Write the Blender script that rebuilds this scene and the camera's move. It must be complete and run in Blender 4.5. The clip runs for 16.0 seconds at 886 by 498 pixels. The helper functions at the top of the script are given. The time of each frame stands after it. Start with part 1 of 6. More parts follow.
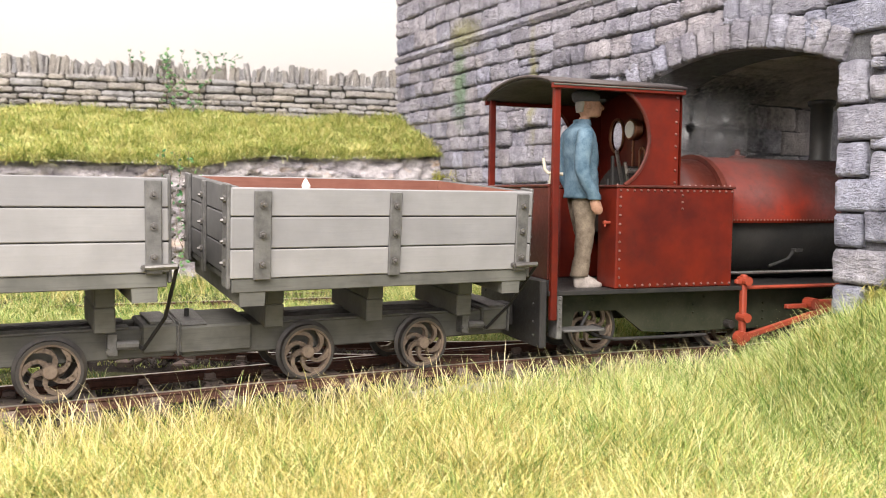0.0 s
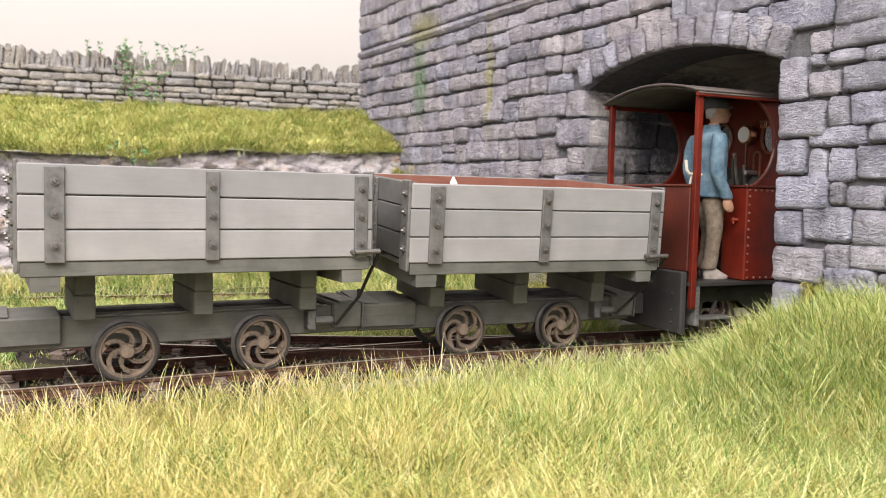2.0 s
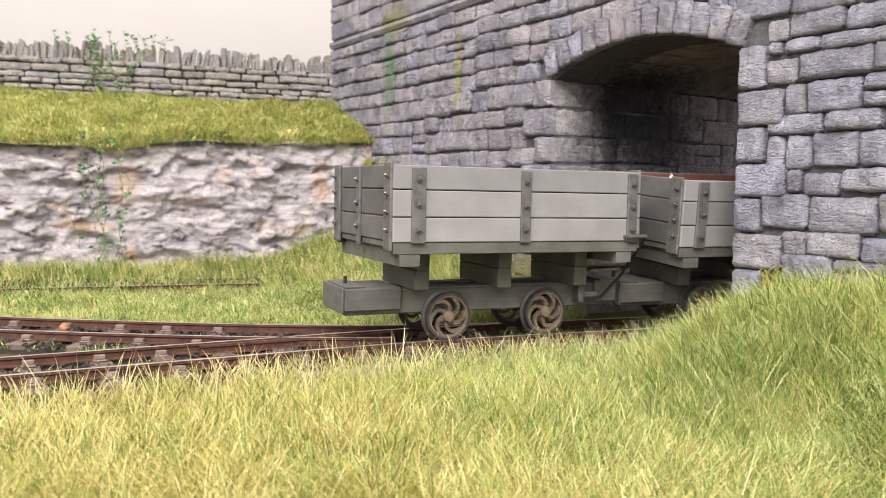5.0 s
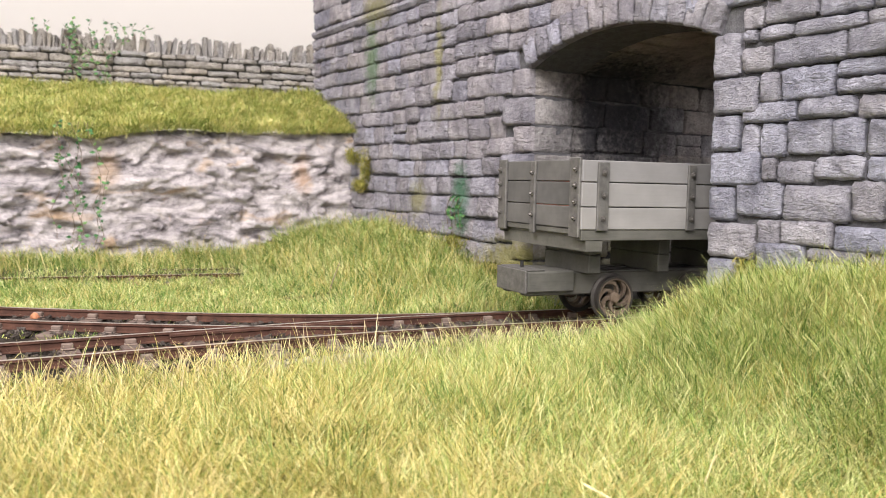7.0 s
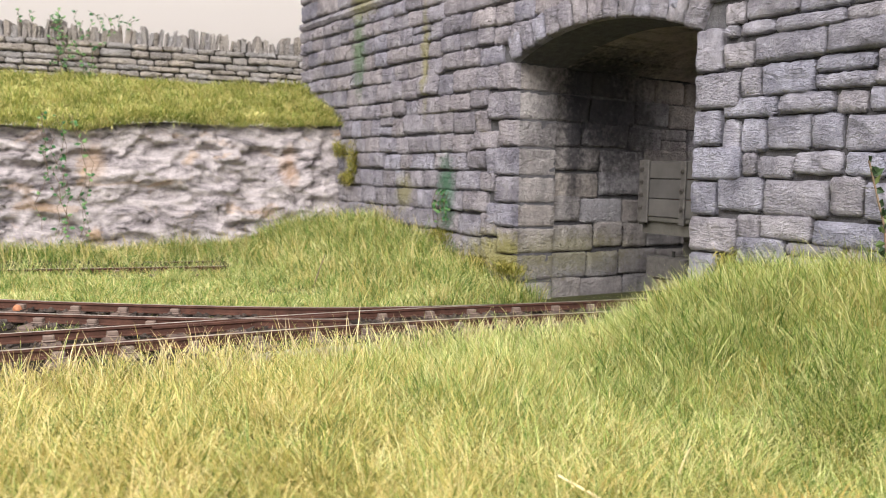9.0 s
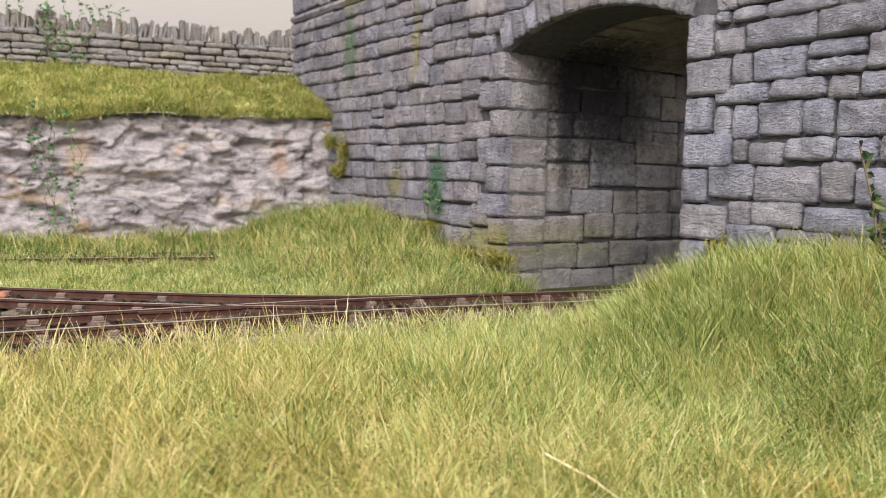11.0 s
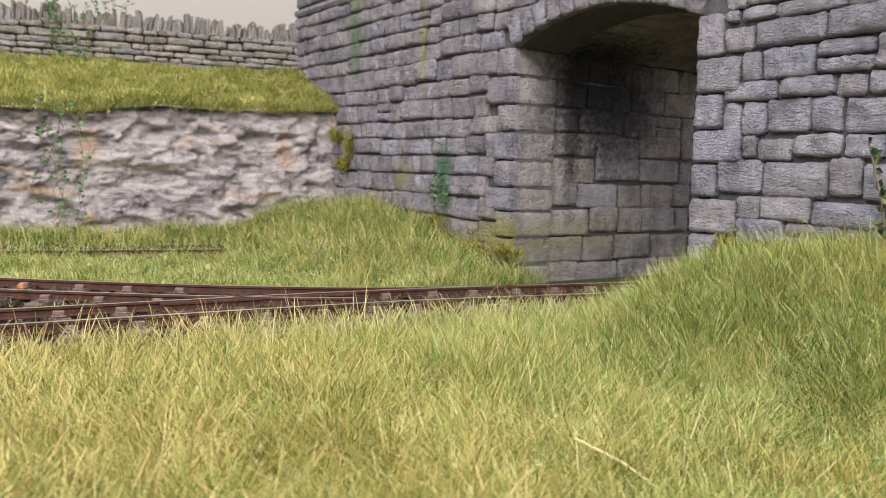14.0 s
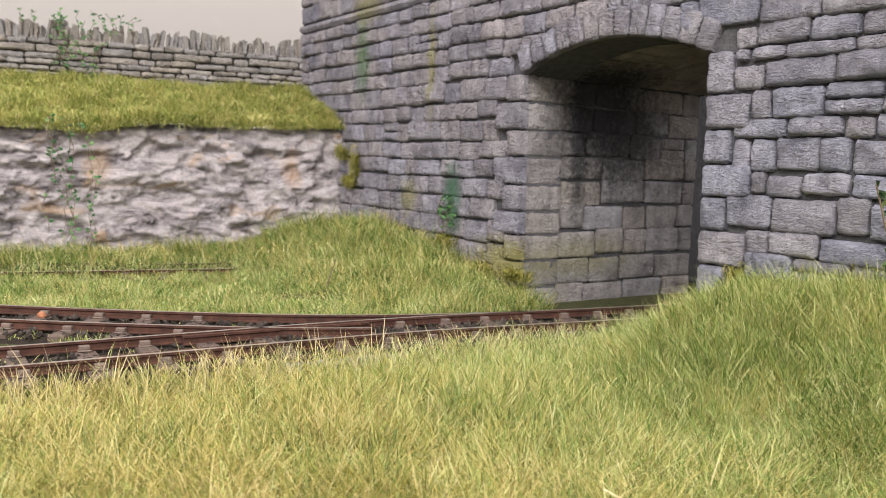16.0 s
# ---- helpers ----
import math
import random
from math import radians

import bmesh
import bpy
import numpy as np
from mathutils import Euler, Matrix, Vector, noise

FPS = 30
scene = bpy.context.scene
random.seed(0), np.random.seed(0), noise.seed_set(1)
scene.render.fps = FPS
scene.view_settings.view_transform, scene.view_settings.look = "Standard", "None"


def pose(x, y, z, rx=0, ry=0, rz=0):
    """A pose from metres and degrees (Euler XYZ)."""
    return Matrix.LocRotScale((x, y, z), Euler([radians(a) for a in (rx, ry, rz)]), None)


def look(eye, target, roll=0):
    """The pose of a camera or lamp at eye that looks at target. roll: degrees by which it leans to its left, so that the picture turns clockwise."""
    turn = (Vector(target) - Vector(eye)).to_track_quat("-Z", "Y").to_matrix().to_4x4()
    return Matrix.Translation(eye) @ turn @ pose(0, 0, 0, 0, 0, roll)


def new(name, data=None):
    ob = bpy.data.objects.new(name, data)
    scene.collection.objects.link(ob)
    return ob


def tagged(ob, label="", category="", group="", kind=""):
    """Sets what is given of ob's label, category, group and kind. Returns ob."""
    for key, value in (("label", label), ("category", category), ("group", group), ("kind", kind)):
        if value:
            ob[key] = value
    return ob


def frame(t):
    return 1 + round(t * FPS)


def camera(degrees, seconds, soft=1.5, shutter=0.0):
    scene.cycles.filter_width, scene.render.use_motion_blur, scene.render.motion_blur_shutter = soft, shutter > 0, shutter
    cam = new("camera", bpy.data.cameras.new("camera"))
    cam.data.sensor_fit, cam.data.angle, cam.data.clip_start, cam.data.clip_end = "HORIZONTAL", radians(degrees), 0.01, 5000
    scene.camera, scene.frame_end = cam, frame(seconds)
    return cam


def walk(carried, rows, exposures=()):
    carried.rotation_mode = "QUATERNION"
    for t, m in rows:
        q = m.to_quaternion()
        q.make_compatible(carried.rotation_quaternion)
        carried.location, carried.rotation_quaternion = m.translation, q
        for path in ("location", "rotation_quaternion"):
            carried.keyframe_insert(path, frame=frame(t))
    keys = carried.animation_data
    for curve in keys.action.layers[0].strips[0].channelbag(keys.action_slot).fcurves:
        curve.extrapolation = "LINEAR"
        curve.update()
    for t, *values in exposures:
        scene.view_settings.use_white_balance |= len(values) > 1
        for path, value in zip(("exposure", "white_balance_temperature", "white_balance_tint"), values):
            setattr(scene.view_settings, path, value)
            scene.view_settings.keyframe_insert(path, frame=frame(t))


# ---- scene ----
# A miniature railway at 16 mm to the foot: 32 mm gauge, rail heads at z = 0, the bridge face across x.
cam = camera(56.06, 16.0, soft=0.9)
cam.data.dof.use_dof, cam.data.dof.focus_distance, cam.data.dof.aperture_fstop = True, 0.34, 24.0
PATH = [
    (0, -0.0922, -0.2950, 0.0732, -29.21, -3.66, 0.64),
    (0.5, -0.0904, -0.2966, 0.0722, -29.65, -3.63, 0.80),
    (1, -0.0853, -0.2997, 0.0721, -29.91, -3.65, 1.06),
    (1.5, -0.0796, -0.3022, 0.0737, -30.13, -3.70, 1.15),
    (2, -0.0740, -0.3019, 0.0707, -30.43, -3.68, 1.28),
    (2.5, -0.0707, -0.3030, 0.0713, -30.54, -3.78, 1.24),
    (3, -0.0730, -0.3035, 0.0716, -30.93, -3.88, 1.24),
    (3.5, -0.0718, -0.3039, 0.0703, -31.14, -3.90, 1.22),
    (4, -0.0702, -0.3047, 0.0691, -31.32, -3.95, 1.21),
    (6.5, -0.0605, -0.3105, 0.0677, -32.03, -4.40, 1.21),
    (7, -0.0583, -0.3098, 0.0662, -32.18, -4.53, 1.28),
    (7.5, -0.0560, -0.3102, 0.0664, -32.32, -4.64, 1.36),
    (8, -0.0549, -0.3116, 0.0683, -32.53, -4.83, 1.40),
    (8.5, -0.0552, -0.3119, 0.0672, -32.63, -4.87, 1.48),
    (9, -0.0557, -0.3129, 0.0662, -32.79, -4.95, 1.52),
    (11.5, -0.0531, -0.3121, 0.0594, -33.41, -4.90, 1.85),
    (12, -0.0540, -0.3134, 0.0598, -33.55, -4.92, 1.94),
    (12.5, -0.0588, -0.3126, 0.0619, -33.71, -5.09, 1.99),
    (13, -0.0605, -0.3152, 0.0645, -33.84, -5.39, 1.93),
    (13.5, -0.0655, -0.3126, 0.0623, -33.98, -5.44, 1.89),
    (14, -0.0674, -0.3120, 0.0600, -34.04, -5.35, 1.95),
    (14.5, -0.0684, -0.3113, 0.0626, -34.08, -5.33, 2.01),
    (15, -0.0728, -0.3093, 0.0645, -34.19, -5.39, 2.04),
    (15.5, -0.0775, -0.3095, 0.0709, -34.41, -5.48, 2.04),
    (16, -0.0805, -0.3109, 0.0768, -34.60, -5.58, 2.08),
]


def aimed(x, y, z, yaw, pitch, roll):
    a, b = radians(yaw), radians(pitch)
    ahead = Vector((-math.sin(a) * math.cos(b), math.cos(a) * math.cos(b), math.sin(b)))
    return look((x, y, z), Vector((x, y, z)) + ahead, roll)


walk(cam, [(t, aimed(*row)) for t, *row in PATH],
     [(0, 0.42), (1.5, 0.28), (4, 0.16), (7, 0.15), (9, 0.02), (11.5, -0.30), (12.5, -0.34), (14.5, -0.37), (15.5, -0.36), (16, -0.29)])

# ---------------------------------------------------------------- light: soft hall light and the layout's lamp strip
world = bpy.data.worlds.new("exhibition_hall")
scene.world = world
world.use_nodes = True
world.node_tree.nodes["Background"].inputs["Color"].default_value = (1.0, 0.955, 0.95, 1)
world.node_tree.nodes["Background"].inputs["Strength"].default_value = 1.85
strip = new("lamp_strip", bpy.data.lights.new("lamp_strip", "AREA"))
strip.data.shape, strip.data.size, strip.data.size_y = "RECTANGLE", 1.4, 0.35
strip.data.energy, strip.data.color = 31.0, (1.0, 0.97, 0.93)
strip.matrix_world = look((-0.50, -0.62, 0.85), (0.16, 0.12, 0.02))

# ---------------------------------------------------------------- materials
MATS = {}


def nodes_of(name):
    m = bpy.data.materials.new(name)
    m.use_nodes = True
    nt = m.node_tree
    return m, nt, nt.nodes["Principled BSDF"]


def add(nt, kind, **kw):
    n = nt.nodes.new(kind)
    for k, v in kw.items():
        if k in n.inputs:
            n.inputs[k].default_value = v
    return n


def noise_node(nt, scale, detail=4.0, rough=0.6, coord=None, dist=0.0):
    n = nt.nodes.new("ShaderNodeTexNoise")
    n.inputs["Scale"].default_value = scale
    n.inputs["Detail"].default_value = detail
    n.inputs["Roughness"].default_value = rough
    n.inputs["Distortion"].default_value = dist
    if coord is not None:
        nt.links.new(coord, n.inputs["Vector"])
    return n


def ramp(nt, fac, stops):
    r = nt.nodes.new("ShaderNodeValToRGB")
    e = r.color_ramp.elements
    while len(e) < len(stops):
        e.new(0.5)
    for el, (p, c) in zip(e, stops):
        el.position = p
        el.color = (*c, 1) if len(c) == 3 else c
    nt.links.new(fac, r.inputs["Fac"])
    return r


def mixc(nt, fac, a, b, mode="MIX"):
    m = nt.nodes.new("ShaderNodeMix")
    m.data_type = "RGBA"
    m.blend_type = mode
    for sock, v in ((m.inputs[0], fac), (m.inputs[6], a), (m.inputs[7], b)):
        if isinstance(v, (int, float)):
            sock.default_value = v
        elif isinstance(v, tuple):
            sock.default_value = (*v, 1)
        else:
            nt.links.new(v, sock)
    return m.outputs[2]


def obj_coord(nt, scale=(1, 1, 1)):
    tc = nt.nodes.new("ShaderNodeTexCoord")
    mp = nt.nodes.new("ShaderNodeMapping")
    mp.inputs["Scale"].default_value = scale
    nt.links.new(tc.outputs["Object"], mp.inputs["Vector"])
    return mp.outputs["Vector"]


def bump(nt, bsdf, height, strength, dist=0.0006):
    b = nt.nodes.new("ShaderNodeBump")
    b.inputs["Strength"].default_value = strength
    b.inputs["Distance"].default_value = dist
    nt.links.new(height, b.inputs["Height"])
    nt.links.new(b.outputs["Normal"], bsdf.inputs["Normal"])


def patch(nt, coord, centre, size, soft=0.5, grain=300.0):
    """A ragged stain of its own shape round a place: 1 inside, 0 outside."""
    sub = nt.nodes.new("ShaderNodeVectorMath")
    sub.operation = "SUBTRACT"
    sub.inputs[1].default_value = centre
    nt.links.new(coord, sub.inputs[0])
    div = nt.nodes.new("ShaderNodeVectorMath")
    div.operation = "DIVIDE"
    div.inputs[1].default_value = size
    nt.links.new(sub.outputs[0], div.inputs[0])
    ln = nt.nodes.new("ShaderNodeVectorMath")
    ln.operation = "LENGTH"
    nt.links.new(div.outputs[0], ln.inputs[0])
    nz = noise_node(nt, grain, 4, 0.65, coord)
    ad = nt.nodes.new("ShaderNodeMath")
    ad.operation = "MULTIPLY_ADD"
    nt.links.new(nz.outputs["Fac"], ad.inputs[0])
    ad.inputs[1].default_value = 1.6
    nt.links.new(ln.outputs["Value"], ad.inputs[2])
    mr = nt.nodes.new("ShaderNodeMapRange")
    mr.inputs["From Min"].default_value = 1.8 + soft
    mr.inputs["From Max"].default_value = 1.8 - soft
    nt.links.new(ad.outputs[0], mr.inputs["Value"])
    return mr.outputs["Result"]


def scaled(nt, val, k):
    m = nt.nodes.new("ShaderNodeMath")
    m.operation = "MULTIPLY"
    nt.links.new(val, m.inputs[0])
    m.inputs[1].default_value = k
    return m.outputs[0]


def rnd(nt):
    return nt.nodes.new("ShaderNodeObjectInfo").outputs["Random"]


def island(nt):
    return nt.nodes.new("ShaderNodeNewGeometry").outputs["Random Per Island"]


def mat_stone(name, dark, mid, light, stains=()):
    """Rock-faced stone: cool and warm blocks, chisel relief, pale rubbed patches, dark runs."""
    m, nt, b = nodes_of(name)
    co = obj_coord(nt)
    big = noise_node(nt, 75, 5, 0.62, co)
    fine = noise_node(nt, 620, 5, 0.7, co)
    base = ramp(nt, big.outputs["Fac"], [(0.28, dark), (0.52, mid), (0.76, light)]).outputs["Color"]
    tint = ramp(nt, rnd(nt), [(0.0, (0.74, 0.74, 0.77)), (0.25, (1.0, 0.96, 0.92)), (0.5, (0.86, 0.88, 0.95)), (0.75, (1.10, 1.05, 0.99)), (1.0, (1.0, 1.03, 1.12))]).outputs["Color"]
    col = mixc(nt, 1.0, base, tint, "MULTIPLY")
    g = ramp(nt, fine.outputs["Fac"], [(0.30, (0.62, 0.61, 0.61)), (0.70, (1.25, 1.25, 1.26))]).outputs["Color"]
    col = mixc(nt, 0.55, col, g, "MULTIPLY")
    rub = noise_node(nt, 170, 6, 0.72, co, 0.5)
    rm = ramp(nt, rub.outputs["Fac"], [(0.56, (0, 0, 0)), (0.72, (1, 1, 1))]).outputs["Color"]
    col = mixc(nt, scaled(nt, rm, 0.5), col, light)
    streak = noise_node(nt, 1, 4, 0.6, obj_coord(nt, (200, 200, 20)))
    sm = ramp(nt, streak.outputs["Fac"], [(0.48, (0, 0, 0)), (0.74, (1, 1, 1))]).outputs["Color"]
    col = mixc(nt, scaled(nt, sm, 0.35), col, tuple(0.72 * c for c in dark))
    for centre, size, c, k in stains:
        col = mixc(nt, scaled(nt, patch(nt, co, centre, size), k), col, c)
    nt.links.new(col, b.inputs["Base Color"])
    b.inputs["Roughness"].default_value = 0.8
    b.inputs["Specular IOR Level"].default_value = 0.3
    rel = noise_node(nt, 300, 7, 0.74, co, 0.6)
    chis = noise_node(nt, 1, 4, 0.65, obj_coord(nt, (260, 190, 620)), 0.9)
    hh = nt.nodes.new("ShaderNodeMath")
    nt.links.new(rel.outputs["Fac"], hh.inputs[0])
    nt.links.new(chis.outputs["Fac"], hh.inputs[1])
    bump(nt, b, hh.outputs[0], 1.0, 0.0050)
    return m


def mat_paint(name, col, wear, rough=0.5, scale=90, metal=0.0, grime=(0.05, 0.035, 0.03), gk=0.5, spec=0.5):
    m, nt, b = nodes_of(name)
    co = obj_coord(nt)
    n1 = noise_node(nt, scale, 5, 0.65, co)
    n2 = noise_node(nt, scale * 9, 5, 0.7, co)
    c = ramp(nt, n1.outputs["Fac"], [(0.3, col), (0.7, wear)]).outputs["Color"]
    dirt = ramp(nt, n2.outputs["Fac"], [(0.52, (0, 0, 0)), (0.78, (1, 1, 1))]).outputs["Color"]
    c = mixc(nt, scaled(nt, dirt, gk), c, grime)
    nt.links.new(c, b.inputs["Base Color"])
    r = ramp(nt, n2.outputs["Fac"], [(0.3, (rough * 0.8,) * 3), (0.8, (min(1, rough * 1.35),) * 3)])
    nt.links.new(r.outputs["Color"], b.inputs["Roughness"])
    b.inputs["Metallic"].default_value = metal
    b.inputs["Specular IOR Level"].default_value = spec
    bump(nt, b, n2.outputs["Fac"], 0.25, 0.0003)
    return m


def mat_wood(name, a, c2, line, along="x", rough=0.7, grain_k=0.5):
    m, nt, b = nodes_of(name)
    sc = {"x": (60, 900, 900), "y": (900, 60, 900), "z": (900, 900, 60)}[along]
    grain = noise_node(nt, 1, 5, 0.65, obj_coord(nt, sc), 0.3)
    blot = noise_node(nt, 70, 4, 0.6, obj_coord(nt))
    c = ramp(nt, blot.outputs["Fac"], [(0.3, a), (0.7, c2)]).outputs["Color"]
    tint = ramp(nt, rnd(nt), [(0.0, (0.86, 0.86, 0.87)), (0.5, (1, 1, 1)), (1.0, (1.1, 1.09, 1.07))]).outputs["Color"]
    c = mixc(nt, 1.0, c, tint, "MULTIPLY")
    gm = ramp(nt, grain.outputs["Fac"], [(0.5, (0, 0, 0)), (0.75, (1, 1, 1))]).outputs["Color"]
    c = mixc(nt, scaled(nt, gm, grain_k), c, line)
    nt.links.new(c, b.inputs["Base Color"])
    b.inputs["Roughness"].default_value = rough
    b.inputs["Specular IOR Level"].default_value = 0.35
    bump(nt, b, grain.outputs["Fac"], 0.7 * grain_k, 0.0003)
    return m


def mat_grass(name, stops, patch_scale, seed):
    """Fibre colours: dry and green drifts over the ground, every blade a little off."""
    m, nt, b = nodes_of(name)
    co = obj_coord(nt)
    off = nt.nodes.new("ShaderNodeVectorMath")
    off.inputs[1].default_value = (seed, seed * 0.7, 0)
    nt.links.new(co, off.inputs[0])
    flat = nt.nodes.new("ShaderNodeVectorMath")
    flat.operation = "MULTIPLY"
    flat.inputs[1].default_value = (1, 1, 0.15)
    nt.links.new(off.outputs[0], flat.inputs[0])
    big = noise_node(nt, patch_scale, 3, 0.55, flat.outputs[0])
    ad = nt.nodes.new("ShaderNodeMath")
    ad.operation = "MULTIPLY_ADD"
    nt.links.new(island(nt), ad.inputs[0])
    ad.inputs[1].default_value = 1.10
    sh = nt.nodes.new("ShaderNodeMath")
    sh.operation = "SUBTRACT"
    nt.links.new(big.outputs["Fac"], sh.inputs[0])
    sh.inputs[1].default_value = 0.54
    nt.links.new(sh.outputs[0], ad.inputs[2])
    c = ramp(nt, ad.outputs[0], stops).outputs["Color"]
    nt.links.new(c, b.inputs["Base Color"])
    b.inputs["Roughness"].default_value = 0.55
    b.inputs["Specular IOR Level"].default_value = 0.35
    tr = nt.nodes.new("ShaderNodeBsdfTranslucent")
    nt.links.new(c, tr.inputs["Color"])
    mx = nt.nodes.new("ShaderNodeMixShader")
    mx.inputs[0].default_value = 0.18
    nt.links.new(b.outputs[0], mx.inputs[1])
    nt.links.new(tr.outputs[0], mx.inputs[2])
    nt.links.new(mx.outputs[0], nt.nodes["Material Output"].inputs["Surface"])
    return m


def mat_ground(name, stops, scale=140):
    m, nt, b = nodes_of(name)
    co = obj_coord(nt)
    n1 = noise_node(nt, scale, 6, 0.7, co)
    n2 = noise_node(nt, scale * 8, 5, 0.7, co)
    c = ramp(nt, n1.outputs["Fac"], stops).outputs["Color"]
    g = ramp(nt, n2.outputs["Fac"], [(0.3, (0.6, 0.6, 0.6)), (0.7, (1.3, 1.3, 1.3))]).outputs["Color"]
    nt.links.new(mixc(nt, 0.8, c, g, "MULTIPLY"), b.inputs["Base Color"])
    b.inputs["Roughness"].default_value = 0.95
    b.inputs["Specular IOR Level"].default_value = 0.2
    bump(nt, b, n2.outputs["Fac"], 0.8, 0.0012)
    return m


def mat_rock():
    m, nt, b = nodes_of("quarry_rock")
    co = obj_coord(nt)
    beds = noise_node(nt, 1, 8, 0.70, obj_coord(nt, (24, 40, 75)), 1.6)
    fine = noise_node(nt, 420, 6, 0.72, co)
    c = ramp(nt, beds.outputs["Fac"], [(0.32, (0.11, 0.098, 0.105)), (0.42, (0.31, 0.275, 0.286)), (0.53, (0.52, 0.467, 0.475)), (0.73, (0.73, 0.66, 0.66))]).outputs["Color"]
    g = ramp(nt, fine.outputs["Fac"], [(0.3, (0.66, 0.66, 0.68)), (0.7, (1.2, 1.2, 1.2))]).outputs["Color"]
    c = mixc(nt, 0.7, c, g, "MULTIPLY")
    och = noise_node(nt, 1, 4, 0.6, obj_coord(nt, (26, 26, 44)), 0.8)
    om = ramp(nt, och.outputs["Fac"], [(0.57, (0, 0, 0)), (0.70, (1, 1, 1))]).outputs["Color"]
    c = mixc(nt, scaled(nt, om, 0.5), c, (0.58, 0.36, 0.17))
    wet = noise_node(nt, 1, 4, 0.6, obj_coord(nt, (18, 18, 9)), 0.5)
    wm = ramp(nt, wet.outputs["Fac"], [(0.55, (0, 0, 0)), (0.72, (1, 1, 1))]).outputs["Color"]
    c = mixc(nt, scaled(nt, wm, 0.4), c, (0.27, 0.25, 0.29))
    for centre, size, col, k in (((0.208, 0.322, 0.070), (0.006, 0.03, 0.014), (0.50, 0.28, 0.13), 0.45), ((0.060, 0.345, 0.070), (0.007, 0.03, 0.012), (0.55, 0.35, 0.19), 0.45)):
        c = mixc(nt, scaled(nt, patch(nt, co, centre, size, 0.6, 160), k), c, col)
    nt.links.new(c, b.inputs["Base Color"])
    b.inputs["Roughness"].default_value = 0.9
    b.inputs["Specular IOR Level"].default_value = 0.25
    bump(nt, b, fine.outputs["Fac"], 1.0, 0.0022)
    return m


GREEN = (0.10, 0.22, 0.07)
YELLOW = (0.36, 0.33, 0.07)
SOOT = (0.022, 0.022, 0.032)
M_WALL = mat_stone("bridge_stone", (0.215, 0.202, 0.240), (0.415, 0.390, 0.440), (0.61, 0.58, 0.635), [
    ((0.250, 0.287, 0.163), (0.02, 0.0095, 0.030), GREEN, 0.62),
    ((0.250, 0.187, 0.150), (0.02, 0.004, 0.035), YELLOW, 0.55),
    ((0.250, 0.280, 0.200), (0.03, 0.02, 0.012), YELLOW, 0.5),
    ((0.253, 0.158, 0.055), (0.02, 0.009, 0.022), (0.06, 0.20, 0.10), 0.8),
    ((0.253, 0.095, 0.020), (0.04, 0.035, 0.012), YELLOW, 0.75),
    ((0.253, 0.215, 0.055), (0.02, 0.01, 0.012), YELLOW, 0.5)])
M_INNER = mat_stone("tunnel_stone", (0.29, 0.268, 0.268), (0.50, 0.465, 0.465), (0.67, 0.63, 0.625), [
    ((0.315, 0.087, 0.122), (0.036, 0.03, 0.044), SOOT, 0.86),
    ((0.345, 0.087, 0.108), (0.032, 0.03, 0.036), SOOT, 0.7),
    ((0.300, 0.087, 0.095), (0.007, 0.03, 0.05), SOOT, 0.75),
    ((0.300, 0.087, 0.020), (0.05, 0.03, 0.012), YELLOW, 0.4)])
M_PIER = mat_stone("pier_stone", (0.21, 0.204, 0.245), (0.415, 0.402, 0.465), (0.61, 0.595, 0.66))
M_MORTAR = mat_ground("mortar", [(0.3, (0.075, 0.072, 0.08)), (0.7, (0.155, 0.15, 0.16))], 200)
M_DRY = mat_stone("field_stone", (0.29, 0.265, 0.245), (0.50, 0.46, 0.43), (0.68, 0.635, 0.60))
M_DRYCORE = mat_ground("wall_core", [(0.3, (0.03, 0.028, 0.025)), (0.7, (0.08, 0.075, 0.065))], 200)
M_ROCK = mat_rock()
M_SOIL = mat_ground("turf_soil", [(0.3, (0.03, 0.036, 0.013)), (0.7, (0.09, 0.088, 0.035))])
M_BALLAST = mat_ground("cinder_ballast", [(0.3, (0.018, 0.014, 0.011)), (0.6, (0.045, 0.035, 0.028)), (0.8, (0.11, 0.09, 0.075))], 260)
M_CLINKER = mat_stone("clinker", (0.04, 0.032, 0.028), (0.10, 0.078, 0.066), (0.24, 0.20, 0.18))
M_GRASS = mat_grass("dry_grass", [(0.02, (0.085, 0.145, 0.022)), (0.28, (0.235, 0.295, 0.062)), (0.52, (0.41, 0.365, 0.098)), (0.78, (0.53, 0.42, 0.13)), (0.98, (0.70, 0.575, 0.27))], 24, 0.3)
M_GREENGRASS = mat_grass("green_grass", [(0.06, (0.065, 0.150, 0.022)), (0.34, (0.195, 0.315, 0.062)), (0.60, (0.365, 0.43, 0.125)), (0.93, (0.68, 0.65, 0.32))], 34, 1.7)
M_PALEGRASS = mat_grass("pale_green_grass", [(0.1, (0.34, 0.42, 0.11)), (0.5, (0.52, 0.56, 0.19)), (0.9, (0.74, 0.71, 0.36))], 30, 5.2)
M_LEDGE = mat_grass("moss_grass", [(0.05, (0.17, 0.23, 0.05)), (0.36, (0.35, 0.40, 0.10)), (0.66, (0.53, 0.50, 0.16)), (0.95, (0.70, 0.61, 0.28))], 55, 2.9)
M_MOSS = mat_grass("yellow_moss", [(0.1, (0.12, 0.13, 0.02)), (0.5, (0.26, 0.25, 0.045)), (0.9, (0.40, 0.34, 0.09))], 60, 3.7)
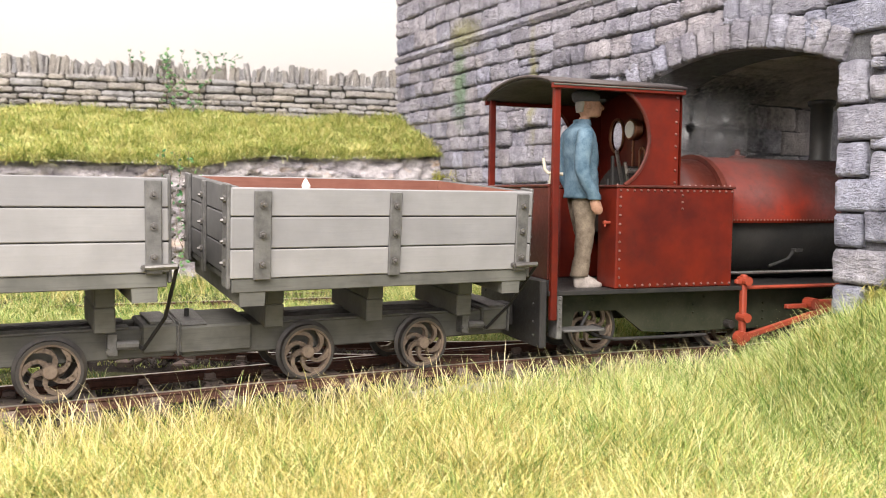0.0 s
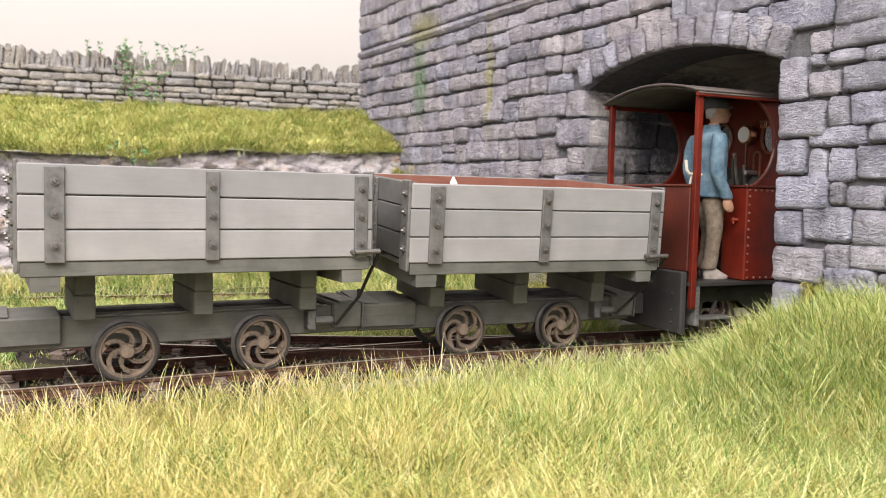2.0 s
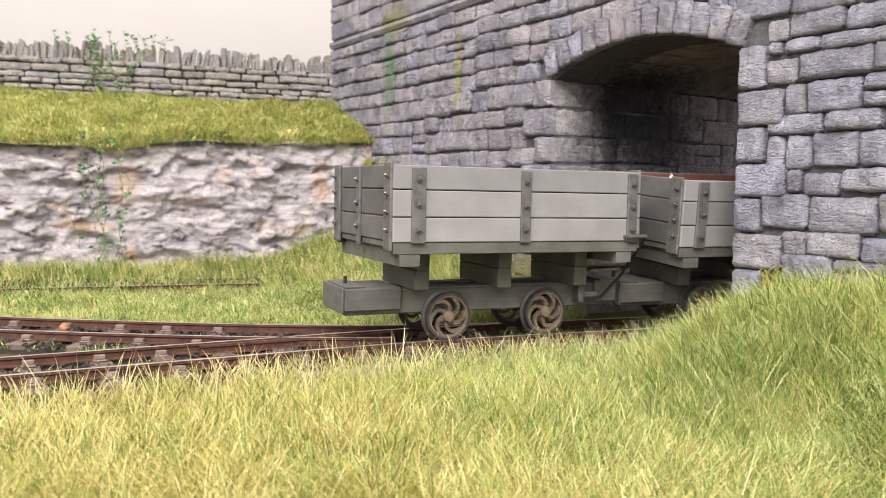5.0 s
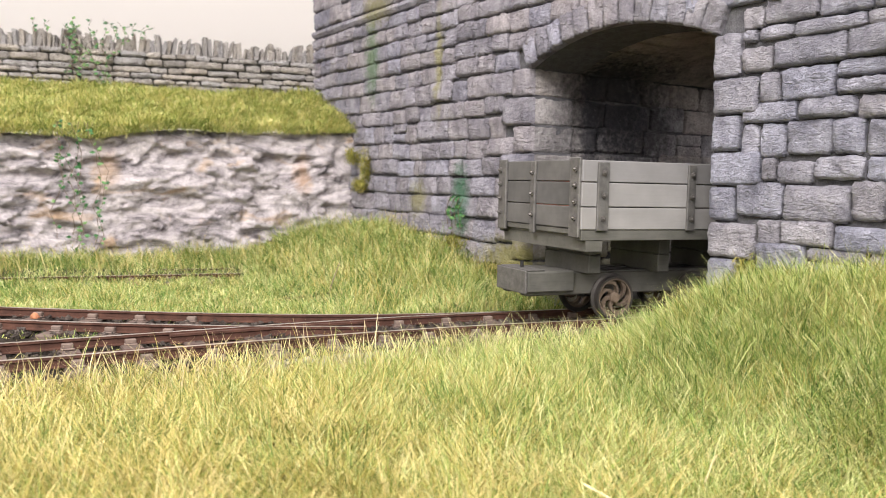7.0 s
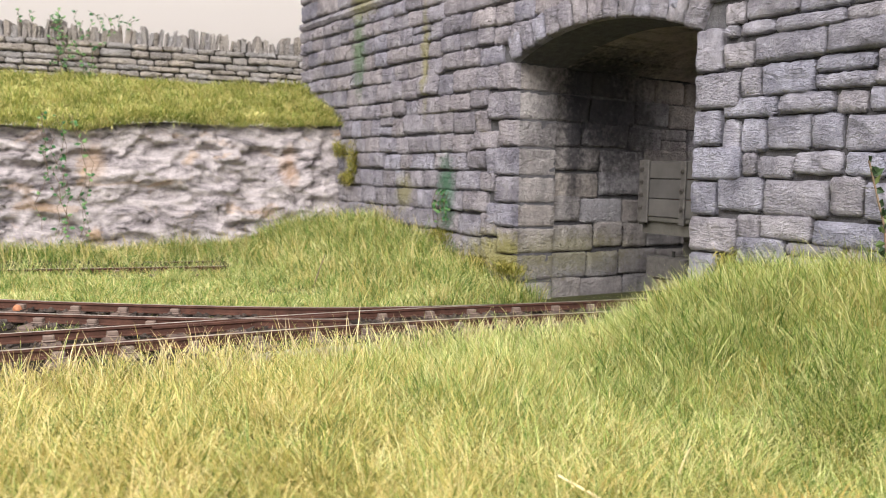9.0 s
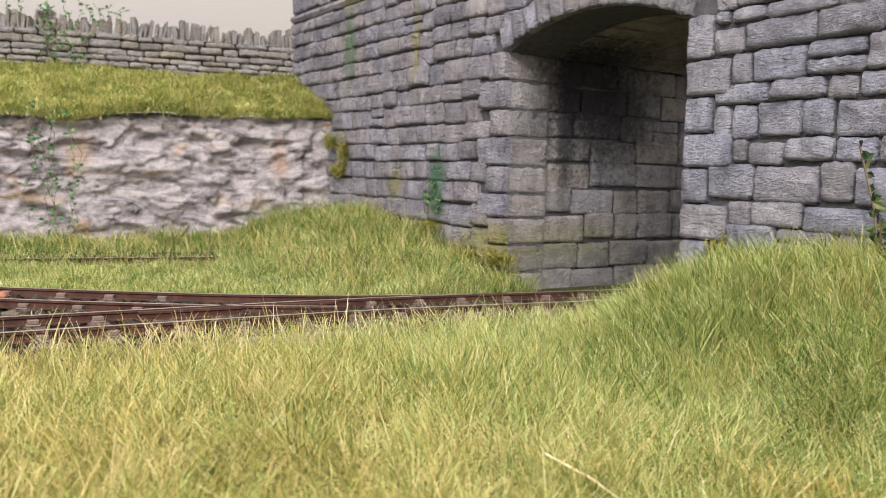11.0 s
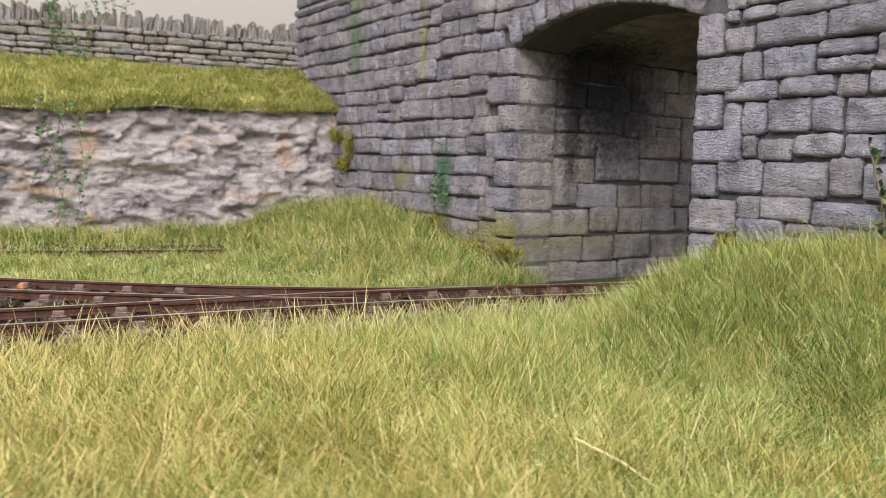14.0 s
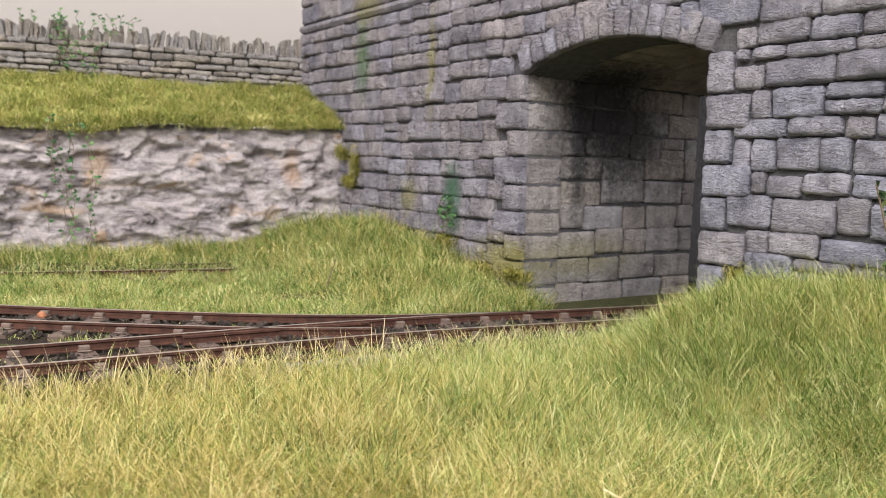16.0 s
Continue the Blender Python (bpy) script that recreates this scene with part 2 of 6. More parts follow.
M_DRYTUFT = mat_grass("dead_orange_grass", [(0.1, (0.46, 0.30, 0.08)), (0.9, (0.75, 0.54, 0.20))], 60, 7.3)
M_STRAWGRASS = mat_grass("golden_grass", [(0.1, (0.44, 0.375, 0.11)), (0.5, (0.61, 0.495, 0.175)), (0.9, (0.79, 0.66, 0.33))], 30, 6.1)
M_LEAF = mat_grass("leaf_green", [(0.2, (0.04, 0.13, 0.045)), (0.5, (0.09, 0.24, 0.085)), (0.8, (0.20, 0.34, 0.13))], 60, 4.1)
M_SHRUB = mat_grass("dark_shrub_leaf", [(0.2, (0.025, 0.05, 0.02)), (0.5, (0.06, 0.105, 0.035)), (0.8, (0.14, 0.17, 0.06))], 60, 4.6)
M_RAIL = mat_paint("rusty_rail", (0.042, 0.020, 0.015), (0.105, 0.048, 0.034), 0.85, 160, 0.0, gk=0.6, spec=0.2)
M_RAILTOP = mat_paint("worn_rail_head", (0.55, 0.50, 0.47), (0.36, 0.29, 0.25), 0.4, 60, 0.8, gk=0.3)
M_SLEEPER = mat_wood("weathered_sleeper", (0.085, 0.058, 0.048), (0.19, 0.14, 0.118), (0.03, 0.022, 0.018), "y")
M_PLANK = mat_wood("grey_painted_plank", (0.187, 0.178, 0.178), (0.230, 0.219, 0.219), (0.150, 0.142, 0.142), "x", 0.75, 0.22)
# plank grey again, darkened: the shade on the wagon ends is in the colour
M_SHADEPLANK = mat_wood("grey_painted_plank_in_shade", (0.070, 0.066, 0.064), (0.108, 0.102, 0.099), (0.052, 0.049, 0.047), "y", 0.75, 0.25)
M_FRAME = mat_wood("grey_weathered_frame", (0.068, 0.065, 0.058), (0.122, 0.116, 0.103), (0.042, 0.040, 0.036), "x", 0.7)
M_INSIDE = mat_wood("red_oxide_inside", (0.17, 0.062, 0.042), (0.23, 0.10, 0.07), (0.10, 0.04, 0.03), "x", 0.7)
M_IRON = mat_paint("grey_iron_strap", (0.072, 0.068, 0.066), (0.155, 0.146, 0.14), 0.5, 240, 0.3)
M_BOLT = mat_paint("worn_bolt", (0.19, 0.175, 0.165), (0.10, 0.09, 0.085), 0.4, 300, 0.6)
M_RIVET = mat_paint("worn_red_rivet", (0.10, 0.030, 0.022), (0.22, 0.11, 0.09), 0.35, 300, 0.2, gk=0.2)
M_WHEEL = mat_paint("rusty_wheel", (0.095, 0.068, 0.050), (0.20, 0.145, 0.105), 0.75, 160, 0.15)
M_TYRE = mat_paint("dark_tyre", (0.032, 0.029, 0.028), (0.07, 0.060, 0.054), 0.5, 160, 0.4)
M_RED = mat_paint("crimson_lake_paint", (0.042, 0.0062, 0.0050), (0.150, 0.0150, 0.0058), 0.38, 20, 0.0, (0.030, 0.010, 0.008), 0.4, 0.16)
M_BROWN = mat_paint("sooty_crimson_paint", (0.045, 0.012, 0.009), (0.10, 0.020, 0.012), 0.42, 45, 0.0, (0.04, 0.022, 0.018), 0.5, 0.3)
M_TANKRED = mat_paint("faded_red_tank_paint", (0.160, 0.0150, 0.0065), (0.050, 0.011, 0.008), 0.5, 40, 0.0, (0.04, 0.02, 0.016), 0.6, 0.13)
_nt = M_TANKRED.node_tree
_b = _nt.nodes["Principled BSDF"]
_src = _b.inputs["Base Color"].links[0].from_socket
_nt.links.new(mixc(_nt, scaled(_nt, patch(_nt, obj_coord(_nt), (0.080, 0.0, 0.098), (0.060, 0.05, 0.016), 0.8, 90), 0.85), _src, (0.035, 0.03, 0.028)), _b.inputs["Base Color"])
M_BLACK = mat_paint("sooty_black_iron", (0.014, 0.014, 0.014), (0.034, 0.031, 0.029), 0.5, 70, 0.1, (0.06, 0.045, 0.038), 0.35, 0.2)
M_GREENFRAME = mat_paint("dark_olive_frame", (0.018, 0.021, 0.012), (0.036, 0.036, 0.023), 0.65, 70, 0.0, (0.09, 0.07, 0.05), 0.4, 0.15)
M_GREYBEAM = mat_paint("dark_grey_buffer_beam", (0.020, 0.019, 0.020), (0.040, 0.036, 0.034), 0.6, 70, 0.0, (0.07, 0.05, 0.04), 0.4, 0.2)
M_RODRED = mat_paint("orange_red_rod_paint", (0.29, 0.040, 0.014), (0.19, 0.028, 0.014), 0.55, 160, 0.0, (0.06, 0.04, 0.03), 0.5)
M_ROOF = mat_paint("dark_roof_paint", (0.032, 0.022, 0.021), (0.06, 0.045, 0.042), 0.55, 60, 0.0)
M_ROOFIN = mat_paint("dark_roof_lining", (0.050, 0.048, 0.042), (0.09, 0.085, 0.072), 0.7, 60, 0.0, spec=0.15)
M_BRASS = mat_paint("copper_pipe", (0.32, 0.13, 0.07), (0.20, 0.10, 0.06), 0.35, 200, 0.8, gk=0.3)
M_STEEL = mat_paint("bright_steel", (0.5, 0.48, 0.46), (0.36, 0.34, 0.32), 0.3, 200, 0.9, gk=0.3)
M_DIAL = mat_paint("white_dial", (0.8, 0.8, 0.78), (0.7, 0.7, 0.68), 0.3, 200, 0.0, gk=0.05)
M_JACKET = mat_paint("blue_work_jacket", (0.040, 0.075, 0.108), (0.125, 0.180, 0.225), 0.8, 190, 0.0, (0.035, 0.06, 0.085), 0.6, 0.15)
M_TROUSER = mat_paint("tan_trousers", (0.075, 0.055, 0.040), (0.21, 0.165, 0.125), 0.85, 210, 0.0, (0.06, 0.042, 0.032), 0.6, 0.15)
M_SKIN = mat_paint("painted_flesh", (0.36, 0.20, 0.13), (0.22, 0.11, 0.07), 0.6, 420, 0.0, gk=0.3)
M_CAP = mat_paint("grey_cap", (0.035, 0.037, 0.05), (0.06, 0.06, 0.072), 0.8, 150, 0.0)
M_BOOT = mat_paint("dusty_boots", (0.20, 0.165, 0.145), (0.34, 0.29, 0.26), 0.7, 300, 0.0)
M_HAIR = mat_paint("grey_hair", (0.30, 0.28, 0.26), (0.22, 0.21, 0.20), 0.8, 300, 0.0)
M_STRAW = mat_paint("dry_straw", (0.66, 0.55, 0.33), (0.50, 0.41, 0.22), 0.7, 300, 0.0, gk=0.1)
M_TWIG = mat_paint("brown_twig", (0.12, 0.08, 0.05), (0.18, 0.13, 0.09), 0.8, 300, 0.0)
M_RUST = mat_paint("orange_rust", (0.46, 0.19, 0.09), (0.26, 0.10, 0.05), 0.8, 500, 0.0)
M_WHITE = mat_paint("chalk_white", (0.75, 0.73, 0.68), (0.65, 0.62, 0.57), 0.8, 300, 0.0, gk=0.1)
M_BACK = mat_paint("painted_sky_board", (0.93, 0.865, 0.845), (0.94, 0.875, 0.855), 0.9, 3, gk=0.0)
# faint pink glow added to the board, brightening it beyond the light it gets
M_BACK.node_tree.nodes["Principled BSDF"].inputs["Emission Color"].default_value = (1.0, 0.90, 0.90, 1)
M_BACK.node_tree.nodes["Principled BSDF"].inputs["Emission Strength"].default_value = 0.06
M_CLOD = mat_ground("dark_earth", [(0.3, (0.03, 0.02, 0.014)), (0.7, (0.10, 0.066, 0.045))], 300)
M_CREAM = mat_paint("cream_handle", (0.46, 0.41, 0.33), (0.36, 0.31, 0.25), 0.5, 300, 0.0, gk=0.2)

# ---------------------------------------------------------------- mesh helpers
def mesh_object(name, bm, material, parent=None, smooth=False):
    me = bpy.data.meshes.new(name)
    bm.to_mesh(me)
    bm.free()
    for mt in material if isinstance(material, (list, tuple)) else [material]:
        me.materials.append(mt)
    if smooth:
        for p in me.polygons:
            p.use_smooth = True
    ob = new(name, me)
    ob.parent = parent
    return ob


def part(name, bm, material, parent, label="", smooth=False):
    return tagged(mesh_object(name, bm, material, parent, smooth), label)


def box(bm, x0, x1, y0, y1, z0, z1, bevel=0.0):
    r = bmesh.ops.create_cube(bm, size=1)
    vs = r["verts"]
    for v in vs:
        v.co = Vector((x0 + (v.co.x + 0.5) * (x1 - x0), y0 + (v.co.y + 0.5) * (y1 - y0), z0 + (v.co.z + 0.5) * (z1 - z0)))
    if bevel:
        es = list({e for v in vs for e in v.link_edges})
        bmesh.ops.bevel(bm, geom=es, offset=bevel, segments=1, affect="EDGES")
    return bm


def boxed(*a):
    return box(bmesh.new(), *a)


def rod(bm, p, q, r, sides=8, r2=None, caps=True):
    p, q = Vector(p), Vector(q)
    m = (q - p).to_track_quat("Z", "Y").to_matrix().to_4x4()
    bmesh.ops.create_cone(bm, cap_ends=caps, segments=sides, radius1=r, radius2=r if r2 is None else r2, depth=(q - p).length,
                          matrix=Matrix.Translation((p + q) / 2) @ m)
    return bm


def lathe(bm, prof, base, axis="z", sides=24, closed=False):
    """Turns (radius, height) pairs round an axis through base."""
    rings = []
    for r, h in prof:
        ring = []
        for k in range(sides):
            a = 2 * math.pi * k / sides
            c, s = r * math.cos(a), r * math.sin(a)
            off = {"z": (c, s, h), "y": (c, h, s), "x": (h, c, s)}[axis]
            ring.append(bm.verts.new(Vector(base) + Vector(off)))
        rings.append(ring)
    for a, b in zip(rings, rings[1:]):
        for k in range(sides):
            bm.faces.new((a[k], a[(k + 1) % sides], b[(k + 1) % sides], b[k]))
    for ring in (rings[0], rings[-1]):
        if not closed:
            bm.faces.new(ring)
    bmesh.ops.recalc_face_normals(bm, faces=bm.faces[:])
    return bm


def sweep(bm, pts, prof, z=0.0):
    """Sweeps an outline (across, up) along a plan line."""
    rings = []
    for i, p in enumerate(pts):
        a, b = Vector(pts[max(0, i - 1)]), Vector(pts[min(len(pts) - 1, i + 1)])
        d = (b - a).normalized()
        n = Vector((-d.y, d.x))
        rings.append([bm.verts.new((p[0] + n.x * u, p[1] + n.y * u, z + w)) for u, w in prof])
    k = len(prof)
    for a, b in zip(rings, rings[1:]):
        for i in range(k):
            bm.faces.new((a[i], a[(i + 1) % k], b[(i + 1) % k], b[i]))
    bm.faces.new(rings[0]), bm.faces.new(rings[-1])
    bmesh.ops.recalc_face_normals(bm, faces=bm.faces[:])
    return bm


def raw_mesh(name, verts, loops, sizes, material, smooth=False):
    """A mesh straight from arrays."""
    me = bpy.data.meshes.new(name)
    me.vertices.add(len(verts))
    me.vertices.foreach_set("co", np.asarray(verts, np.float32).ravel())
    me.loops.add(len(loops))
    me.loops.foreach_set("vertex_index", np.asarray(loops, np.int32))
    me.polygons.add(len(sizes))
    starts = np.concatenate([[0], np.cumsum(sizes)[:-1]]).astype(np.int32)
    me.polygons.foreach_set("loop_start", starts)
    me.polygons.foreach_set("loop_total", np.asarray(sizes, np.int32))
    me.update(calc_edges=True)
    me.materials.append(material)
    if smooth:
        me.polygons.foreach_set("use_smooth", np.ones(len(sizes), bool))
    return new(name, me)


def grid_mesh(name, P, material, smooth=True):
    """P: rows x columns x 3."""
    r, c = P.shape[:2]
    i = np.arange(r * c).reshape(r, c)
    q = np.stack([i[:-1, :-1], i[:-1, 1:], i[1:, 1:], i[1:, :-1]], -1).reshape(-1)
    return raw_mesh(name, P.reshape(-1, 3), q, np.full(len(q) // 4, 4), material, smooth)


RNG = np.random.default_rng(7)


def step(a, b, v):
    t = np.clip((v - a) / (b - a), 0, 1)
    return t * t * (3 - 2 * t)


def vnoise(x, y, s, seed=0.0):
    """Smooth plan noise, about -1 to 1."""
    x, y = x * s + seed, y * s - seed * 1.7
    return (np.sin(x * 1.0 + 1.3 * np.sin(y * 0.8)) + np.sin(y * 1.1 + 1.7 * np.sin(x * 0.7 + 1)) + 0.6 * np.sin(2.1 * x - 1.6 * y)) / 2.6


# ---------------------------------------------------------------- the line of the track
LINE_Y, LINE_H, LINE_S = 0.0350, -0.0313, 0.0714
LINE_AT = np.arange(-1.0, 2.0, 0.002)
LINE_HEAD = LINE_H - 1.118 * (np.clip(LINE_AT, LINE_S, 0.20) - LINE_S) + 0.385 * (np.clip(LINE_AT, 0.20, 0.50) - 0.20)
LINE_X = np.concatenate([[0], np.cumsum(np.cos(LINE_HEAD[:-1]))]) * 0.002
LINE_V = np.concatenate([[0], np.cumsum(np.sin(LINE_HEAD[:-1]))]) * 0.002
LINE_X -= np.interp(0.0, LINE_AT, LINE_X)
LINE_V += LINE_Y - np.interp(0.0, LINE_AT, LINE_V)


def line_at(s):
    """Plan place and heading of the running line: straight, a bend towards the bridge, an easier bend under it."""
    return Vector((float(np.interp(s, LINE_AT, LINE_X)), float(np.interp(s, LINE_AT, LINE_V)))), float(np.interp(s, LINE_AT, LINE_HEAD))


def line_y(x):
    return np.interp(np.asarray(x, float), LINE_X, LINE_V)


# ---------------------------------------------------------------- ground
def ground_z(x, y):
    x, y = np.asarray(x, float), np.asarray(y, float)
    z = np.full(np.broadcast(x, y).shape, -0.0082)
    front = line_y(x) - 0.030 - y
    z = z - 0.006 * step(0.0, 0.03, front) - 0.012 * step(0.06, 0.25, front)
    bank = np.interp(y, [-0.30, -0.20, -0.137, -0.097, -0.07, -0.05, -0.032], [0.028, 0.033, 0.030, 0.026, 0.018, 0.000, -0.0082])
    z = z + np.clip(bank - z, 0, 1) * step(0.150, 0.250, x)
    z = z + 0.0015 * vnoise(x, y, 60) * step(0.0, 0.03, front)
    foot = np.interp(y, [0.05, 0.087, 0.15, 0.22, 0.255, 0.30, 0.345], [0, 0.007, 0.020, 0.034, 0.036, 0.024, 0.014])
    z = z + foot * step(0.120, 0.252, x) * (x < 0.26) + 0.0 * x
    z = z + 0.010 * step(0.24, 0.335, y) * (x < 0.26)
    return z


xs = np.concatenate([[-6, -3, -1.5, -0.9], np.arange(-0.6, 0.5, 0.006), [0.6, 0.9, 1.5, 3, 6]])
ys = np.concatenate([[-6, -3, -1.5, -0.9], np.arange(-0.6, 0.38, 0.006), [0.5, 0.9, 1.5, 3, 6]])
GX, GY = np.meshgrid(xs, ys)
ground = grid_mesh("ground", np.stack([GX, GY, ground_z(GX, GY)], -1), M_SOIL)
tagged(ground, "brown-green turf and soil of the layout board", "ground", kind="structure")

# track bed of dark cinders under both lines
SIDING = [(-0.32, 0.375), (-0.15, 0.232), (-0.085, 0.179), (-0.02, 0.128), (0.04, 0.0865), (0.09, 0.0575), (0.14, 0.0365), (0.19, 0.0225), (0.24, 0.0125)]
FAR = [(-0.5, 0.385), (-0.25, 0.345), (-0.005, 0.3035), (0.06, 0.292), (0.135, 0.279)]


def spline(pts, n=10):
    out = []
    P = [Vector(p) for p in pts]
    for i in range(len(P) - 1):
        a, b, c, d = P[max(0, i - 1)], P[i], P[i + 1], P[min(len(P) - 1, i + 2)]
        for k in range(n):
            t = k / n
            out.append(0.5 * ((2 * b) + (c - a) * t + (2 * a - 5 * b + 4 * c - d) * t * t + (3 * b - a - 3 * c + d) * t ** 3))
    out.append(P[-1])
    return [tuple(p) for p in out]


MAIN_PTS = [tuple(line_at(s)[0]) for s in np.arange(-0.6, 1.60, 0.02)]
SIDING_PTS, FAR_PTS = spline(SIDING), spline(FAR)


def bed(name, pts, half, top):
    bm = bmesh.new()
    sweep(bm, pts, [(-half - 0.008, -0.004), (-half, top), (half, top), (half + 0.008, -0.004)], -0.0050)
    return tagged(mesh_object(name, bm, M_BALLAST), "dark cinder ballast under the narrow gauge track", "track bed", kind="structure")


bed("track_bed", MAIN_PTS, 0.029, -0.0006)
bed("track_bed", SIDING_PTS[:-8], 0.026, -0.0008)
bed("track_bed", FAR_PTS, 0.024, -0.0011)


# ---------------------------------------------------------------- masonry
def rough_stone(name, parent, quad, mapf, material, proud, rnd_, nx=None, ny=None, data_only=None):
    """A rock-faced stone over a four-sided patch of a wall; mapf(a, b, out) gives its place."""
    (a0, b0), (a1, b1), (a2, b2), (a3, b3) = quad
    wide, high = math.hypot(a1 - a0, b1 - b0), math.hypot(a3 - a0, b3 - b0)
    nx = nx or max(6, min(11, int(wide / 0.0030) + 4))
    ny = ny or max(5, min(9, int(high / 0.0030) + 4))
    seat = Vector((rnd_.uniform(0, 90), rnd_.uniform(0, 90), rnd_.uniform(0, 90)))
    tilt_a, tilt_b = rnd_.uniform(-0.16, 0.16), rnd_.uniform(-0.22, 0.14)
    lip = lambda n, size: [0.0] + list(np.linspace(min(0.18, 0.0013 / size), 1 - min(0.18, 0.0013 / size), n - 2)) + [1.0]
    us, ws = lip(nx, wide), lip(ny, high)
    vs, fs = [], []
    for j, v in enumerate(ws):
        for i, u in enumerate(us):
            a = (a0 * (1 - u) + a1 * u) * (1 - v) + (a3 * (1 - u) + a2 * u) * v
            b = (b0 * (1 - u) + b1 * u) * (1 - v) + (b3 * (1 - u) + b2 * u) * v
            rim = i in (0, nx - 1) or j in (0, ny - 1)
            corner = i in (0, nx - 1) and j in (0, ny - 1)
            n1 = noise.noise(Vector((a * 150, b * 150, 0)) + seat)
            n2 = noise.noise(Vector((a * 420, b * 420, 5)) + seat)
            if rim:
                out = proud * (0.40 + 0.28 * n2)
                pull = 0.0009 if corner else 0.0
                a += 0.0008 * n1 + pull * (1 if i == 0 else -1)
                b += 0.0008 * n2 + pull * (1 if j == 0 else -1)
            else:
                out = proud * (0.92 + 0.50 * n1 + 0.38 * n2 + tilt_a * (2 * u - 1) + tilt_b * (2 * v - 1))
            vs.append(mapf(a, b, out))
    n = len(vs)
    for j in range(ny - 1):
        for i in range(nx - 1):
            k = j * nx + i
            fs.append((k, k + 1, k + nx + 1, k + nx))
    loop = [i for i in range(nx)] + [j * nx + nx - 1 for j in range(1, ny)] + [(ny - 1) * nx + i for i in range(nx - 2, -1, -1)] + [j * nx for j in range(ny - 2, 0, -1)]
    for k in loop:
        j, i = divmod(k, nx)
        u, v = i / (nx - 1), j / (ny - 1)
        a = (a0 * (1 - u) + a1 * u) * (1 - v) + (a3 * (1 - u) + a2 * u) * v
        b = (b0 * (1 - u) + b1 * u) * (1 - v) + (b3 * (1 - u) + b2 * u) * v
        vs.append(mapf(a, b, -0.004))
    L = len(loop)
    for k in range(L):
        fs.append((loop[k], n + k, n + (k + 1) % L, loop[(k + 1) % L]))
    if data_only is not None:
        o = len(data_only[0])
        data_only[0].extend(vs)
        data_only[1].extend(tuple(o + i for i in f) for f in fs)
        return None
    me = bpy.data.meshes.new(name)
    me.from_pydata(vs, [], fs)
    for p in me.polygons:
        p.use_smooth = p.index < (nx - 1) * (ny - 1)
    me.materials.append(material)
    ob = new(name, me)
    ob.parent = parent
    return ob


def face_x(z):
    return 0.2545 - 0.018 * (z - 0.1)


def on_face(y, z, out):
    return (face_x(z) - 0.0040 - out, y, z)


def bed_x(z):
    """The mortar's face behind the stones."""
    return face_x(z) - 0.0030


ARCH_Y, ARCH_HALF, CROWN, SPRING = 0.0177, 0.0693, 0.1500, 0.1355
ARCH_R = (ARCH_HALF ** 2 + (CROWN - SPRING) ** 2) / (2 * (CROWN - SPRING))
ARCH_Z = CROWN - ARCH_R
ARCH_A = math.asin(ARCH_HALF / ARCH_R)
Y0, Y1 = ARCH_Y - ARCH_HALF, ARCH_Y + ARCH_HALF      # near pier and far jamb
WALL_END, WALL_NEAR, WALL_TOP = 0.4040, -0.46, 0.262


def arc_pts(r, n=14):
    return [(ARCH_Y + r * math.sin(a), ARCH_Z + r * math.cos(a)) for a in np.linspace(-ARCH_A, ARCH_A, n)]


def prism(bm, outline, xa, xb):
    """A yz outline carried from x = xa to xb."""
    lo = [bm.verts.new((xa(z) if callable(xa) else xa, y, z)) for y, z in outline]
    hi = [bm.verts.new((xb, y, z)) for y, z in outline]
    bm.faces.new(lo), bm.faces.new(hi)
    for k in range(len(outline)):
        bm.faces.new((lo[k], lo[(k + 1) % len(lo)], hi[(k + 1) % len(hi)], hi[k]))
    bmesh.ops.recalc_face_normals(bm, faces=bm.faces[:])
    return bm


bm = bmesh.new()
prism(bm, [(Y1, -0.03), (WALL_END, -0.03), (WALL_END, WALL_TOP), (Y1, WALL_TOP)], bed_x, 0.2832)
wall_far = tagged(mesh_object("wall_north", bm, M_MORTAR), "grey rock-faced stone bridge wall beside the arch, mossy in places", "stone wall", kind="structure")
bm = bmesh.new()
prism(bm, [(WALL_NEAR, -0.03), (Y0, -0.03), (Y0, WALL_TOP), (WALL_NEAR, WALL_TOP)], bed_x, 0.290)
wall_near = tagged(mesh_object("wall_south", bm, M_MORTAR), "blue-grey rock-faced stone pier and wing wall of the bridge", "stone wall", kind="structure")
bm = bmesh.new()
prism(bm, arc_pts(ARCH_R) + [(Y1, WALL_TOP), (Y0, WALL_TOP)], bed_x, 0.290)
wall_arch = tagged(mesh_object("wall_arch", bm, M_MORTAR), "grey stone spandrel with a segmental arch ring", "stone arch", kind="structure")


